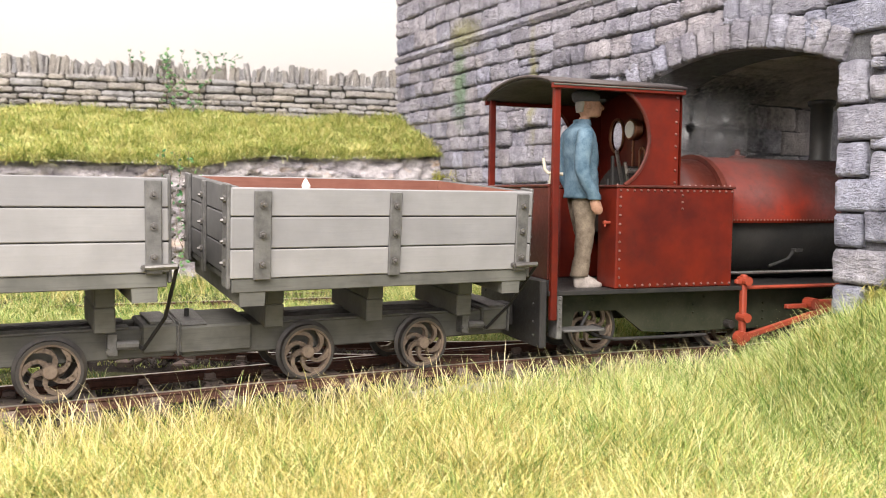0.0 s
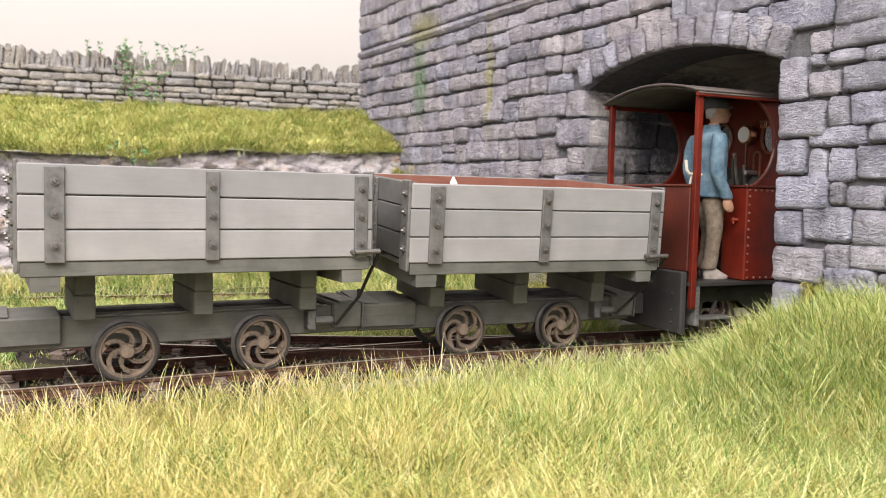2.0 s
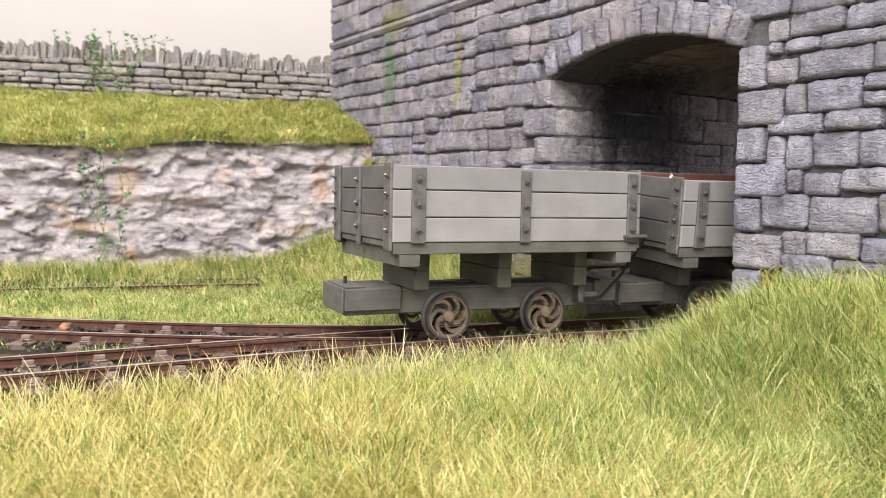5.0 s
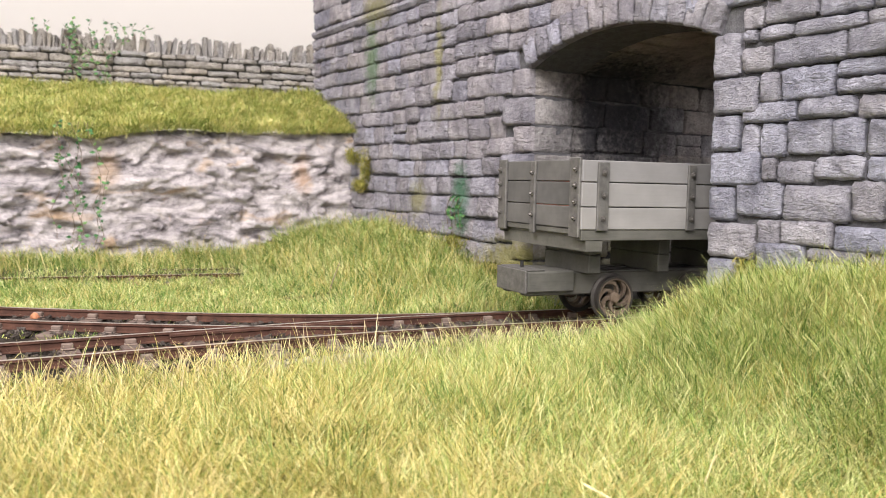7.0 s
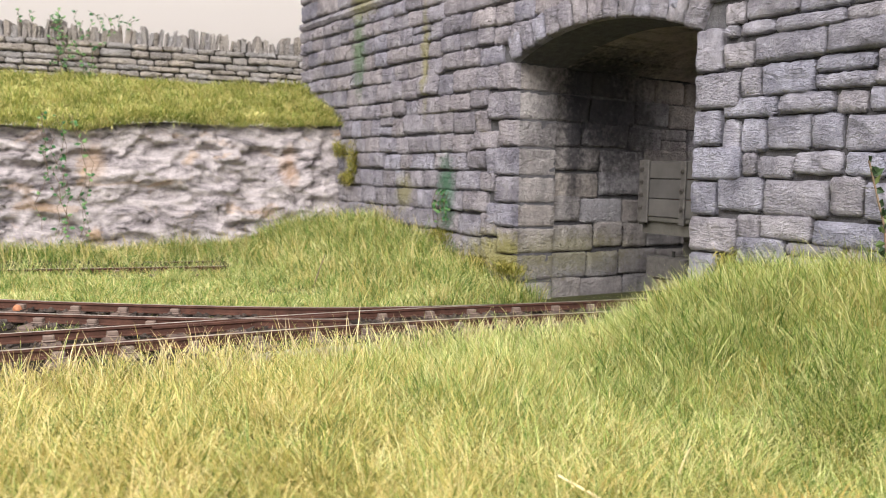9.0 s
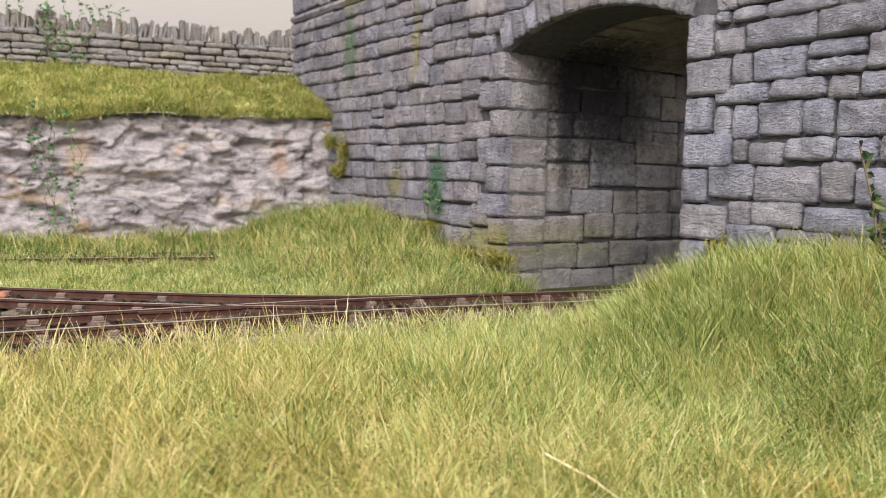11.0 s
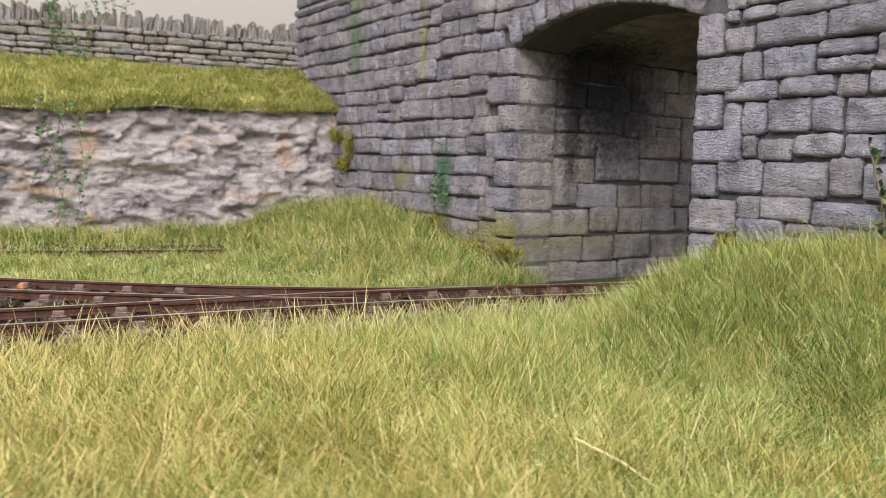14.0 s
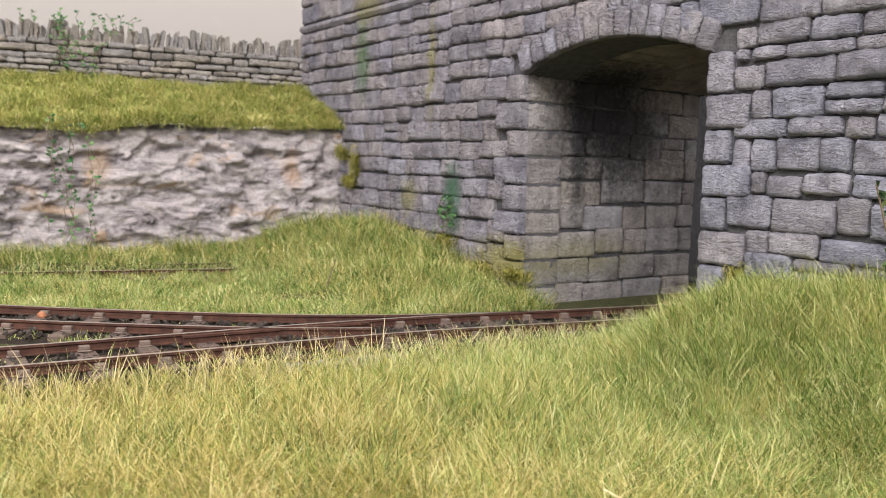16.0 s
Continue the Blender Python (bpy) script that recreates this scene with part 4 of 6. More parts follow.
        for side in (-1, 1):
            WHEELS.append((spoked_wheel(w, u, side * 0.0165, side), u, side * 0.0165, WHEEL_R))
    # coupling link and pin
    bm = bmesh.new()
    rod(bm, (0.0695, 0, 0.0165), (0.0755, 0, 0.0160), 0.0009)
    rod(bm, (0.0720, 0, 0.0100), (0.0720, 0, 0.0185), 0.0006)
    part("coupling_link", bm, M_BLACK, w, "black wire coupling link")
    bm = bmesh.new()
    rod(bm, (-0.0690, 0, 0.0245), (-0.0690, 0, 0.0285), 0.0009)
    part("coupling_pin", bm, M_BLACK, w)
    # a body that lists on its springs
    for ob in w.children:
        if ob.name.split(".")[0] not in ("wheel", "axle"):
            ob.matrix_local = pose(0, 0, 0.0125) @ pose(0, 0, 0, list_deg) @ pose(0, 0, -0.0125)
    return w


wagon_front = wagon("grey planked open wagon with iron straps, coupled behind the locomotive", 4.0)
wagon_rear = wagon("grey planked open wagon with iron straps, last of the train")
bm = bmesh.new()
bmesh.ops.create_icosphere(bm, subdivisions=2, radius=0.0022, matrix=Matrix.Diagonal((0.9, 0.7, 1.5, 1)))
for v in bm.verts:
    v.co *= 1 + 0.22 * noise.noise(v.co * 400)
    v.co.x, v.co.y = v.co.x * (1 - 160 * max(0.0, v.co.z)), v.co.y * (1 - 160 * max(0.0, v.co.z))
lump = tagged(mesh_object("stone_lump", bm, M_WHITE), "small white stone lying in the front wagon", "stone")
bm = bmesh.new()
for k in range(24):
    p = Vector((random.uniform(-0.03, 0.03), random.uniform(-0.016, 0.02), 0.0))
    bmesh.ops.create_icosphere(bm, subdivisions=1, radius=random.uniform(0.004, 0.009), matrix=Matrix.Translation(p + Vector((0, 0, 0.003))) @ pose(0, 0, 0, random.uniform(0, 180), random.uniform(0, 180), 0))
rubble = tagged(mesh_object("rubble_load", bm, M_CLINKER), "small heap of slate rubble on the wagon floor", "rubble", kind="stuff")


def rivet_row(bm, pts, r=0.00075, n=(0, -1, 0)):
    n = Vector(n)
    for p in pts:
        p = Vector(p)
        rod(bm, p - n * 0.0003, p + n * r * 0.9, r, 6, r * 0.45)
    return bm


def line_pts(a, b, n):
    return [Vector(a).lerp(Vector(b), k / (n - 1)) for k in range(n)]


def locomotive():
    e = empty("steam_locomotive", "crimson narrow gauge saddle tank steam locomotive with an open cab", "locomotive")
    W = 0.0358
    # footplate and frames
    part("footplate", boxed(-0.0690, 0.140, -W, W, 0.0300, 0.0322, 0.0003), M_BLACK, e, "black footplate")
    for s in (-1, 1):
        y0, y1 = sorted((s * 0.0240, s * 0.0222))
        bm = bmesh.new()
        outl = [(-0.066, 0.0298), (0.135, 0.0298), (0.135, 0.010), (0.000, 0.0095), (-0.014, 0.0105), (-0.028, 0.021), (-0.050, 0.021), (-0.052, 0.012), (-0.066, 0.012)]
        lo = [bm.verts.new((u, y0, z)) for u, z in outl]
        hi = [bm.verts.new((u, y1, z)) for u, z in outl]
        bm.faces.new(lo), bm.faces.new(hi)
        for k in range(len(outl)):
            bm.faces.new((lo[k], lo[(k + 1) % len(lo)], hi[(k + 1) % len(hi)], hi[k]))
        bmesh.ops.recalc_face_normals(bm, faces=bm.faces[:])
        fr = part("frame_plate", bm, M_GREENFRAME, e, "dark olive frame plate")
        bm = bmesh.new()
        rivet_row(bm, [(u, s * 0.0241, z) for u, z in ((-0.035, 0.0268), (-0.041, 0.0262), (0.0, 0.0245), (0.014, 0.0225), (0.014, 0.0185), (0.02, 0.026), (0.055, 0.022), (0.055, 0.018), (0.055, 0.014), (0.075, 0.02), (0.075, 0.015))], 0.0007, (0, s, 0))
        part("rivet_row", bm, M_GREENFRAME, fr)
    # rear buffer beam and cab back
    bb = part("buffer_beam", boxed(-0.0725, -0.0692, -W + 0.001, W - 0.001, 0.0070, 0.0370, 0.0006), M_GREYBEAM, e, "dark grey buffer beam")
    bm = bmesh.new()
    rivet_row(bm, [(-0.0725, v, z) for v in (-0.028, 0.028) for z in (0.012, 0.018, 0.026)] + [(-0.0725, v, 0.03) for v in (-0.012, 0, 0.012)], 0.0008, (-1, 0, 0))
    part("rivet_row", bm, M_GREYBEAM, bb)
    bm = bmesh.new()
    box(bm, -0.0800, -0.0725, -0.0060, 0.0060, 0.0130, 0.0235, 0.0006)
    box(bm, -0.0835, -0.0800, -0.0072, 0.0072, 0.0115, 0.0245, 0.0008)
    part("buffer", bm, M_GREYBEAM, e, "dark iron centre buffer")
    bk = part("cab_back", boxed(-0.0690, -0.0672, -W + 0.002, W - 0.002, 0.0370, 0.0775, 0.0003), M_BROWN, e, "sooty brown-red cab back")
    part("cab_back_rim", boxed(-0.0696, -0.0666, -W + 0.002, W - 0.002, 0.0775, 0.0788, 0.0003), M_BROWN, e)
    # roof on four posts: curved sheet
    for s in (-1, 1):
        part("roof_post", boxed(-0.0686, -0.0655, s * W - 0.0013, s * W + 0.0013, 0.0195 if s < 0 else 0.030, 0.1218, 0.0003), M_RED, e, "crimson roof post")
    top = lambda v: 0.1218 + 0.0058 * (1 - (v / 0.0389) ** 2)
    for nm, dz, mt, u0, u1 in (("roof", 0.0, M_ROOF, -0.0715, -0.0030), ("roof_lining", -0.0010, M_ROOFIN, -0.0700, -0.0052)):
        bm = bmesh.new()
        rows = [[bm.verts.new((u, v, top(v) + dz + q)) for v in np.linspace(-0.0386, 0.0386, 17)] for q in (0.0, 0.0011 if not dz else 0.0008) for u in (u0, u1)]
        (a, b, c, d) = rows
        for k in range(16):
            for p, q in ((a, b), (d, c), (c, a), (b, d)):
                bm.faces.new((p[k], p[k + 1], q[k + 1], q[k]))
        bm.faces.new((a[0], b[0], d[0], c[0])), bm.faces.new((a[-1], c[-1], d[-1], b[-1]))
        bmesh.ops.recalc_face_normals(bm, faces=bm.faces[:])
        part(nm, bm, mt, e, "dark curved roof sheet" if not dz else "dark roof underside", True)
    for s in (-1, 1):
        part("roof_edge", boxed(-0.0705, -0.0035, s * 0.0376 - 0.0009, s * 0.0376 + 0.0009, 0.1196, 0.1224, 0.0003), M_RED, e, "crimson roof beading")
    # cab side sheets with the round cut-out
    for s in (-1, 1):
        uc, zc, r = -0.0442, 0.0995, 0.0235
        bm = bmesh.new()
        arc = []
        for k in range(25):
            a = math.radians(-61 + 122 * k / 24)
            arc.append((uc + r * math.cos(a), zc + r * math.sin(a)))
        out = [(arc[0][0], 0.0785)] + arc + [(arc[-1][0], 0.1208)]
        pv = []
        for y in (s * W, s * (W - 0.0014)):
            pv.append([(bm.verts.new((u, y, z)), bm.verts.new((-0.0050, y, z))) for u, z in out])
        for A in pv:
            for k in range(len(out) - 1):
                bm.faces.new((A[k][0], A[k][1], A[k + 1][1], A[k + 1][0]))
        for k in range(len(out) - 1):
            bm.faces.new((pv[0][k][0], pv[0][k + 1][0], pv[1][k + 1][0], pv[1][k][0]))
            bm.faces.new((pv[0][k][1], pv[1][k][1], pv[1][k + 1][1], pv[0][k + 1][1]))
        bmesh.ops.recalc_face_normals(bm, faces=bm.faces[:])
        sh = part("cab_side", bm, M_RED, e, "crimson cab side with a round cut-out")
        bm = bmesh.new()
        for k in range(24):
            rod(bm, (arc[k][0], s * (W + 0.0002), arc[k][1]), (arc[k + 1][0], s * (W + 0.0002), arc[k + 1][1]), 0.0009, 6)
        part("beading", bm, M_BROWN, sh, "half-round beading")
        bm = bmesh.new()
        rivet_row(bm, line_pts((-0.0066, s * W, 0.0805), (-0.0066, s * W, 0.1185), 8), 0.0008, (0, s, 0))
        part("rivet_row", bm, M_RIVET, sh, "worn rivets")
    # front sheet with two oval windows
    bm = bmesh.new()
    half = 16
    for s in (-1, 1):
        cy, cz, ry, rz = s * 0.0175, 0.1050, 0.0062, 0.0080
        ring = [(cy + ry * math.cos(2 * math.pi * k / 160), cz + rz * math.sin(2 * math.pi * k / 160)) for k in range(160)]
        inn, outr = sorted((0.0, s * W))
        def to_box(y, z):
            dy, dz = y - cy, z - cz
            f = min([((outr - cy) / dy) if dy > 1e-9 else 9e9, ((inn - cy) / dy) if dy < -1e-9 else 9e9,
                     ((0.1275 - cz) / dz) if dz > 1e-9 else 9e9, ((0.0785 - cz) / dz) if dz < -1e-9 else 9e9])
            return cy + dy * f, min(cz + dz * f, top(cy + dy * f) - 0.0006)
        for x in (-0.0050, -0.0036):
            a = [bm.verts.new((x, y, z)) for y, z in ring]
            b = [bm.verts.new((x, *to_box(y, z))) for y, z in ring]
            for k in range(160):
                bm.faces.new((a[k], a[(k + 1) % 160], b[(k + 1) % 160], b[k]))
    part("cab_front", bm, M_RED, e, "crimson cab front with oval spectacle windows")
    for s in (-1, 1):
        bm = bmesh.new()
        pts = [(-0.0054, s * 0.0175 + 0.0066 * math.cos(2 * math.pi * k / 24), 0.1050 + 0.0084 * math.sin(2 * math.pi * k / 24)) for k in range(24)]
        for k in range(24):
            rod(bm, pts[k], pts[(k + 1) % 24], 0.0007, 6)
        part("window_rim", bm, M_BRASS, e, "brass window rim")
    # side tanks
    for s in (-1, 1):
        y0, y1 = sorted((s * W, s * 0.0190))
        tk = part("side_tank", boxed(-0.0362, 0.0265, y0, y1, 0.0322, 0.0778, 0.0006), M_RED, e, "weathered crimson riveted side tank")
        part("tank_rim", boxed(-0.0368, 0.0271, y0 - 0.0005, y1 + 0.0005, 0.0778, 0.0790, 0.0003), M_BROWN, tk)
        bm = bmesh.new()
        rivet_row(bm, line_pts((-0.0345, s * W, 0.0766), (0.0252, s * W, 0.0766), 18) + line_pts((-0.0340, s * W, 0.0338), (0.0250, s * W, 0.0338), 16)
                  + line_pts((-0.0345, s * W, 0.0375), (-0.0345, s * W, 0.0735), 10) + line_pts((-0.0020, s * W, 0.0685), (-0.0020, s * W, 0.0745), 3), 0.0008, (0, s, 0))
        rivet_row(bm, line_pts((-0.0350, s * (W - 0.002), 0.0790), (0.0255, s * (W - 0.002), 0.0790), 20), 0.0006, (0, 0, 1))
        part("rivet_row", bm, M_RIVET, tk, "worn rivets")
    # boiler below, saddle tank above, smokebox
    bm = bmesh.new()
    lathe(bm, [(0.0260, 0.0), (0.0265, 0.002), (0.0265, 0.140), (0.024, 0.143)], (0.0020, 0, 0.0590), "x", 40)
    part("boiler", bm, M_BLACK, e, "sooty black boiler", True)
    part("firebox", boxed(-0.0120, 0.0290, -0.0185, 0.0185, 0.0322, 0.0700, 0.001), M_BLACK, e)

    def saddle(u0, u1, r, zc, seam, grow=0.0):
        bm = bmesh.new()
        prof = [(-r, seam)] + [(-r * math.cos(math.pi * k / 28), zc + r * math.sin(math.pi * k / 28)) for k in range(29)] + [(r, seam)]
        a = [bm.verts.new((u0, v, z)) for v, z in prof]
        b = [bm.verts.new((u1, v, z)) for v, z in prof]
        for k in range(len(prof) - 1):
            bm.faces.new((a[k], a[k + 1], b[k + 1], b[k]))
        bm.faces.new(a), bm.faces.new(b), bm.faces.new((a[0], b[0], b[-1], a[-1]))
        bmesh.ops.recalc_face_normals(bm, faces=bm.faces[:])
        return bm

    st = part("saddle_tank", saddle(0.0290, 0.1180, 0.0305, 0.0640, 0.0618), M_TANKRED, e, "faded red round-topped saddle tank, sooty on top", True)
    part("tank_band", saddle(0.0262, 0.0292, 0.0315, 0.0640, 0.0618), M_BROWN, e, "dark riveted band")
    part("rear_wrapper", saddle(0.0020, 0.0262, 0.0290, 0.0640, 0.0618), M_BROWN, e, "sooty crimson wrapper", True)
    bm = bmesh.new()
    for s in (-1, 1):
        rivet_row(bm, line_pts((0.0310, s * 0.0305, 0.0632), (0.1160, s * 0.0305, 0.0632), 44), 0.0006, (0, s, 0))
    part("rivet_row", bm, M_RIVET, st, "worn rivets")
    bm = bmesh.new()
    lathe(bm, [(0.0042, 0.0), (0.0042, 0.0014), (0.0016, 0.0020), (0.0012, 0.0040), (0.0016, 0.0046), (0.0006, 0.0052)], (0.0560, 0, 0.0940), "z", 16)
    part("filler_cap", bm, M_TANKRED, st, "red filler cap with a knob")
    bm = bmesh.new()
    lathe(bm, [(0.0105, 0.0), (0.0070, 0.0030), (0.0055, 0.0060), (0.0057, 0.0330), (0.0070, 0.0338), (0.0074, 0.0360), (0.0062, 0.0366), (0.0046, 0.0366)], (0.1100, 0, 0.0900), "z", 28)
    part("chimney", bm, M_BLACK, e, "tall black chimney with a rim", True)
    bm = bmesh.new()
    lathe(bm, [(0.0300, 0.0), (0.0300, 0.022), (0.027, 0.0235)], (0.1182, 0, 0.0600), "x", 40)
    part("smokebox", bm, M_BLACK, e, "black smokebox", True)
    # boiler-side pipes and handrail
    bm = bmesh.new()
    for s in (-1, 1):
        rod(bm, (0.0300, s * 0.0300, 0.0378), (0.1150, s * 0.0300, 0.0378), 0.0008)
    part("handrail", bm, M_STEEL, e, "worn steel rail")
    bm = bmesh.new()
    rod(bm, (0.0700, -0.0275, 0.0480), (0.0655, -0.0285, 0.0440), 0.0008)
    rod(bm, (0.0655, -0.0285, 0.0440), (0.0540, -0.0285, 0.0405), 0.0008)
    box(bm, 0.0690, 0.0740, -0.0295, -0.0260, 0.0470, 0.0490, 0.0003)
    part("clack_pipe", bm, M_BLACK, e)
    # cream hand-brake handle and the red tank tap by the doorway
    bm = bmesh.new()
    for p, q in (((-0.0715, -0.0330, 0.0900), (-0.0710, -0.0335, 0.0850)), ((-0.0710, -0.0335, 0.0850), (-0.0695, -0.0338, 0.0835)), ((-0.0695, -0.0338, 0.0835), (-0.0625, -0.0338, 0.0832))):
        rod(bm, p, q, 0.0007, 8)
    rod(bm, (-0.0682, -0.0325, 0.0786), (-0.0682, -0.0338, 0.0836), 0.0006, 8)
    part("brake_handle", bm, M_CREAM, e, "cream-painted bent hand-brake handle")
    bm = bmesh.new()
    rod(bm, (-0.0362, -0.0300, 0.0620), (-0.0398, -0.0300, 0.0620), 0.0007, 8)
    rod(bm, (-0.0388, -0.0300, 0.0602), (-0.0388, -0.0300, 0.0630), 0.0005, 8)
    part("tank_tap", bm, M_RODRED, e, "red tank tap")
    bm = bmesh.new()
    rod(bm, (-0.0300, -0.0150, 0.0322), (-0.0290, -0.0150, 0.0820), 0.0010, 8)
    rod(bm, (-0.0245, -0.0120, 0.0700), (-0.0250, -0.0120, 0.0930), 0.0009, 8)
    rod(bm, (-0.0235, -0.0190, 0.0780), (-0.0235, -0.0070, 0.0780), 0.0012, 8)
    box(bm, -0.0255, -0.0150, -0.0180, 0.0180, 0.0560, 0.0770, 0.0010)
    part("firebox_front", bm, M_BLACK, e, "black firebox front with levers")
    # step under the cab
    bm = bmesh.new()
    box(bm, -0.0620, -0.0420, -W - 0.0015, -W + 0.0085, 0.0140, 0.0150, 0.0002)
    box(bm, -0.0650, -0.0625, -W - 0.0005, -W + 0.0080, 0.0110, 0.0300, 0.0003)
    rivet_row(bm, line_pts((-0.0638, -W - 0.0005, 0.0165), (-0.0638, -W - 0.0005, 0.0285), 7), 0.0006)
    part("cab_step", bm, M_IRON, e, "worn iron cab step")
    # red brackets and rods ahead of the tank
    bm = bmesh.new()
    box(bm, 0.0325, 0.0352, -W - 0.0012, -W + 0.0020, 0.0065, 0.0375, 0.0006)
    for z in (0.0345, 0.0170, 0.0080):
        rod(bm, (0.0338, -W - 0.0035, z), (0.0338, -W + 0.0030, z), 0.0022, 12)
    box(bm, 0.0290, 0.0345, -W - 0.0010, -W + 0.0015, 0.0330, 0.0352, 0.0004)
    part("link_bracket", bm, M_RODRED, e, "orange-red valve gear link")
    bm = bmesh.new()
    rod(bm, (0.0338, -W, 0.0312), (0.1150, -W, 0.0312), 0.0009)
    part("reach_rod", bm, M_RODRED, e, "thin red rod")
    bm = bmesh.new()
    box(bm, 0.0730, 0.0960, -W - 0.002, -W + 0.003, 0.0190, 0.0240, 0.0006)
    rod(bm, (0.0740, -W - 0.003, 0.0225), (0.0740, -W + 0.003, 0.0225), 0.0028, 12)
    box(bm, 0.0600, 0.0740, -W + 0.000, -W + 0.003, 0.0200, 0.0222, 0.0004)
    part("crosshead", bm, M_RODRED, e, "red crosshead and slide bar")
    part("cylinder_block", boxed(0.0960, 0.1250, -W - 0.003, -0.0241, 0.0120, 0.0280, 0.0020), M_BLACK, e, "black cylinder block")
    part("cylinder_block", boxed(0.0960, 0.1250, 0.0241, W + 0.003, 0.0120, 0.0280, 0.0020), M_BLACK, e, "black cylinder block")
    rod_o = new("connecting_rod")
    rod_o.parent = e
    bm = bmesh.new()
    box(bm, 0.0, 0.0620, -0.0011, 0.0011, -0.0014, 0.0014, 0.0004)
    rod(bm, (0, -0.0016, 0), (0, 0.0016, 0), 0.0034, 14)
    rod(bm, (0.0620, -0.0016, 0), (0.0620, 0.0016, 0), 0.0026, 12)
    part("rod_body", bm, M_RODRED, rod_o, "orange-red connecting rod")
    for u in (-0.038, 0.0335, 0.085):
        for s in (-1, 1):
            WHEELS.append((spoked_wheel(e, u, s * 0.0165, s, 0.0125), u, s * 0.0165, 0.0125))
        bm = bmesh.new()
        rod(bm, (u, -0.0285, 0.0125), (u, 0.0285, 0.0125), 0.0020, 10)
        part("axle", bm, M_TYRE, e)
    bm = bmesh.new()
    pts = [(-0.048, 0.0140), (-0.040, 0.0100), (-0.030, 0.0078), (0.020, 0.0078)]
    for (a, b), (c, d) in zip(pts, pts[1:]):
        rod(bm, (a, -0.0262, b), (c, -0.0262, d), 0.0008)
    rod(bm, (-0.048, -0.0262, 0.0140), (-0.044, -0.0262, 0.0215), 0.0008)
    part("brake_rod", bm, M_GREYBEAM, e, "grey brake rod")
    # cab fittings
    bm = bmesh.new()
    lathe(bm, [(0.0046, 0.0), (0.0052, 0.0008), (0.0052, 0.0040), (0.0046, 0.0046), (0.0040, 0.0046)], (-0.0110, -0.0040, 0.1065), "x", 24)
    g = part("pressure_gauge", bm, M_BRASS, e, "brass-cased pressure gauge")
    bm = bmesh.new()
    rod(bm, (-0.0104, -0.0040, 0.1065), (-0.0114, -0.0040, 0.1065), 0.0041, 20)
    part("dial", bm, M_DIAL, g, "white dial")
    bm = bmesh.new()
    for v0, zt in ((-0.004, 0.1015), (-0.010, 0.0950), (-0.0145, 0.0950)):
        rod(bm, (-0.0090, v0, 0.0780), (-0.0090, v0, zt), 0.0006)
    for k in range(6):
        a0, a1 = math.pi * k / 6, math.pi * (k + 1) / 6
        rod(bm, (-0.009, -0.01225 + 0.00225 * math.cos(a0), 0.0950 + 0.00225 * math.sin(a0)), (-0.009, -0.01225 + 0.00225 * math.cos(a1), 0.0950 + 0.00225 * math.sin(a1)), 0.0006)
    rod(bm, (-0.008, -0.012, 0.113), (-0.008, -0.022, 0.113), 0.0006)
    for v0 in (-0.013, -0.016, -0.019):
        rod(bm, (-0.008, v0, 0.113), (-0.008, v0, 0.1095), 0.0006)
    part("pipework", bm, M_BRASS, e, "copper pipes")
    bm = bmesh.new()
    rod(bm, (-0.0150, -0.0060, 0.0760), (-0.0205, -0.0080, 0.0960), 0.0009)
    rod(bm, (-0.0150, -0.0110, 0.0780), (-0.0190, -0.0135, 0.0900), 0.0008)
    rod(bm, (-0.0120, -0.0150, 0.0860), (-0.0190, -0.0150, 0.0860), 0.0012)
    part("lever", bm, M_STEEL, e, "polished control lever")
    bm = bmesh.new()
    lathe(bm, [(0.0250, 0.0), (0.0250, 0.010), (0.018, 0.011)], (-0.0140, 0, 0.0640), "x", 32)
    part("backhead", bm, M_BLACK, e, "black boiler backhead", True)
    return e, rod_o


loco, conn_rod = locomotive()


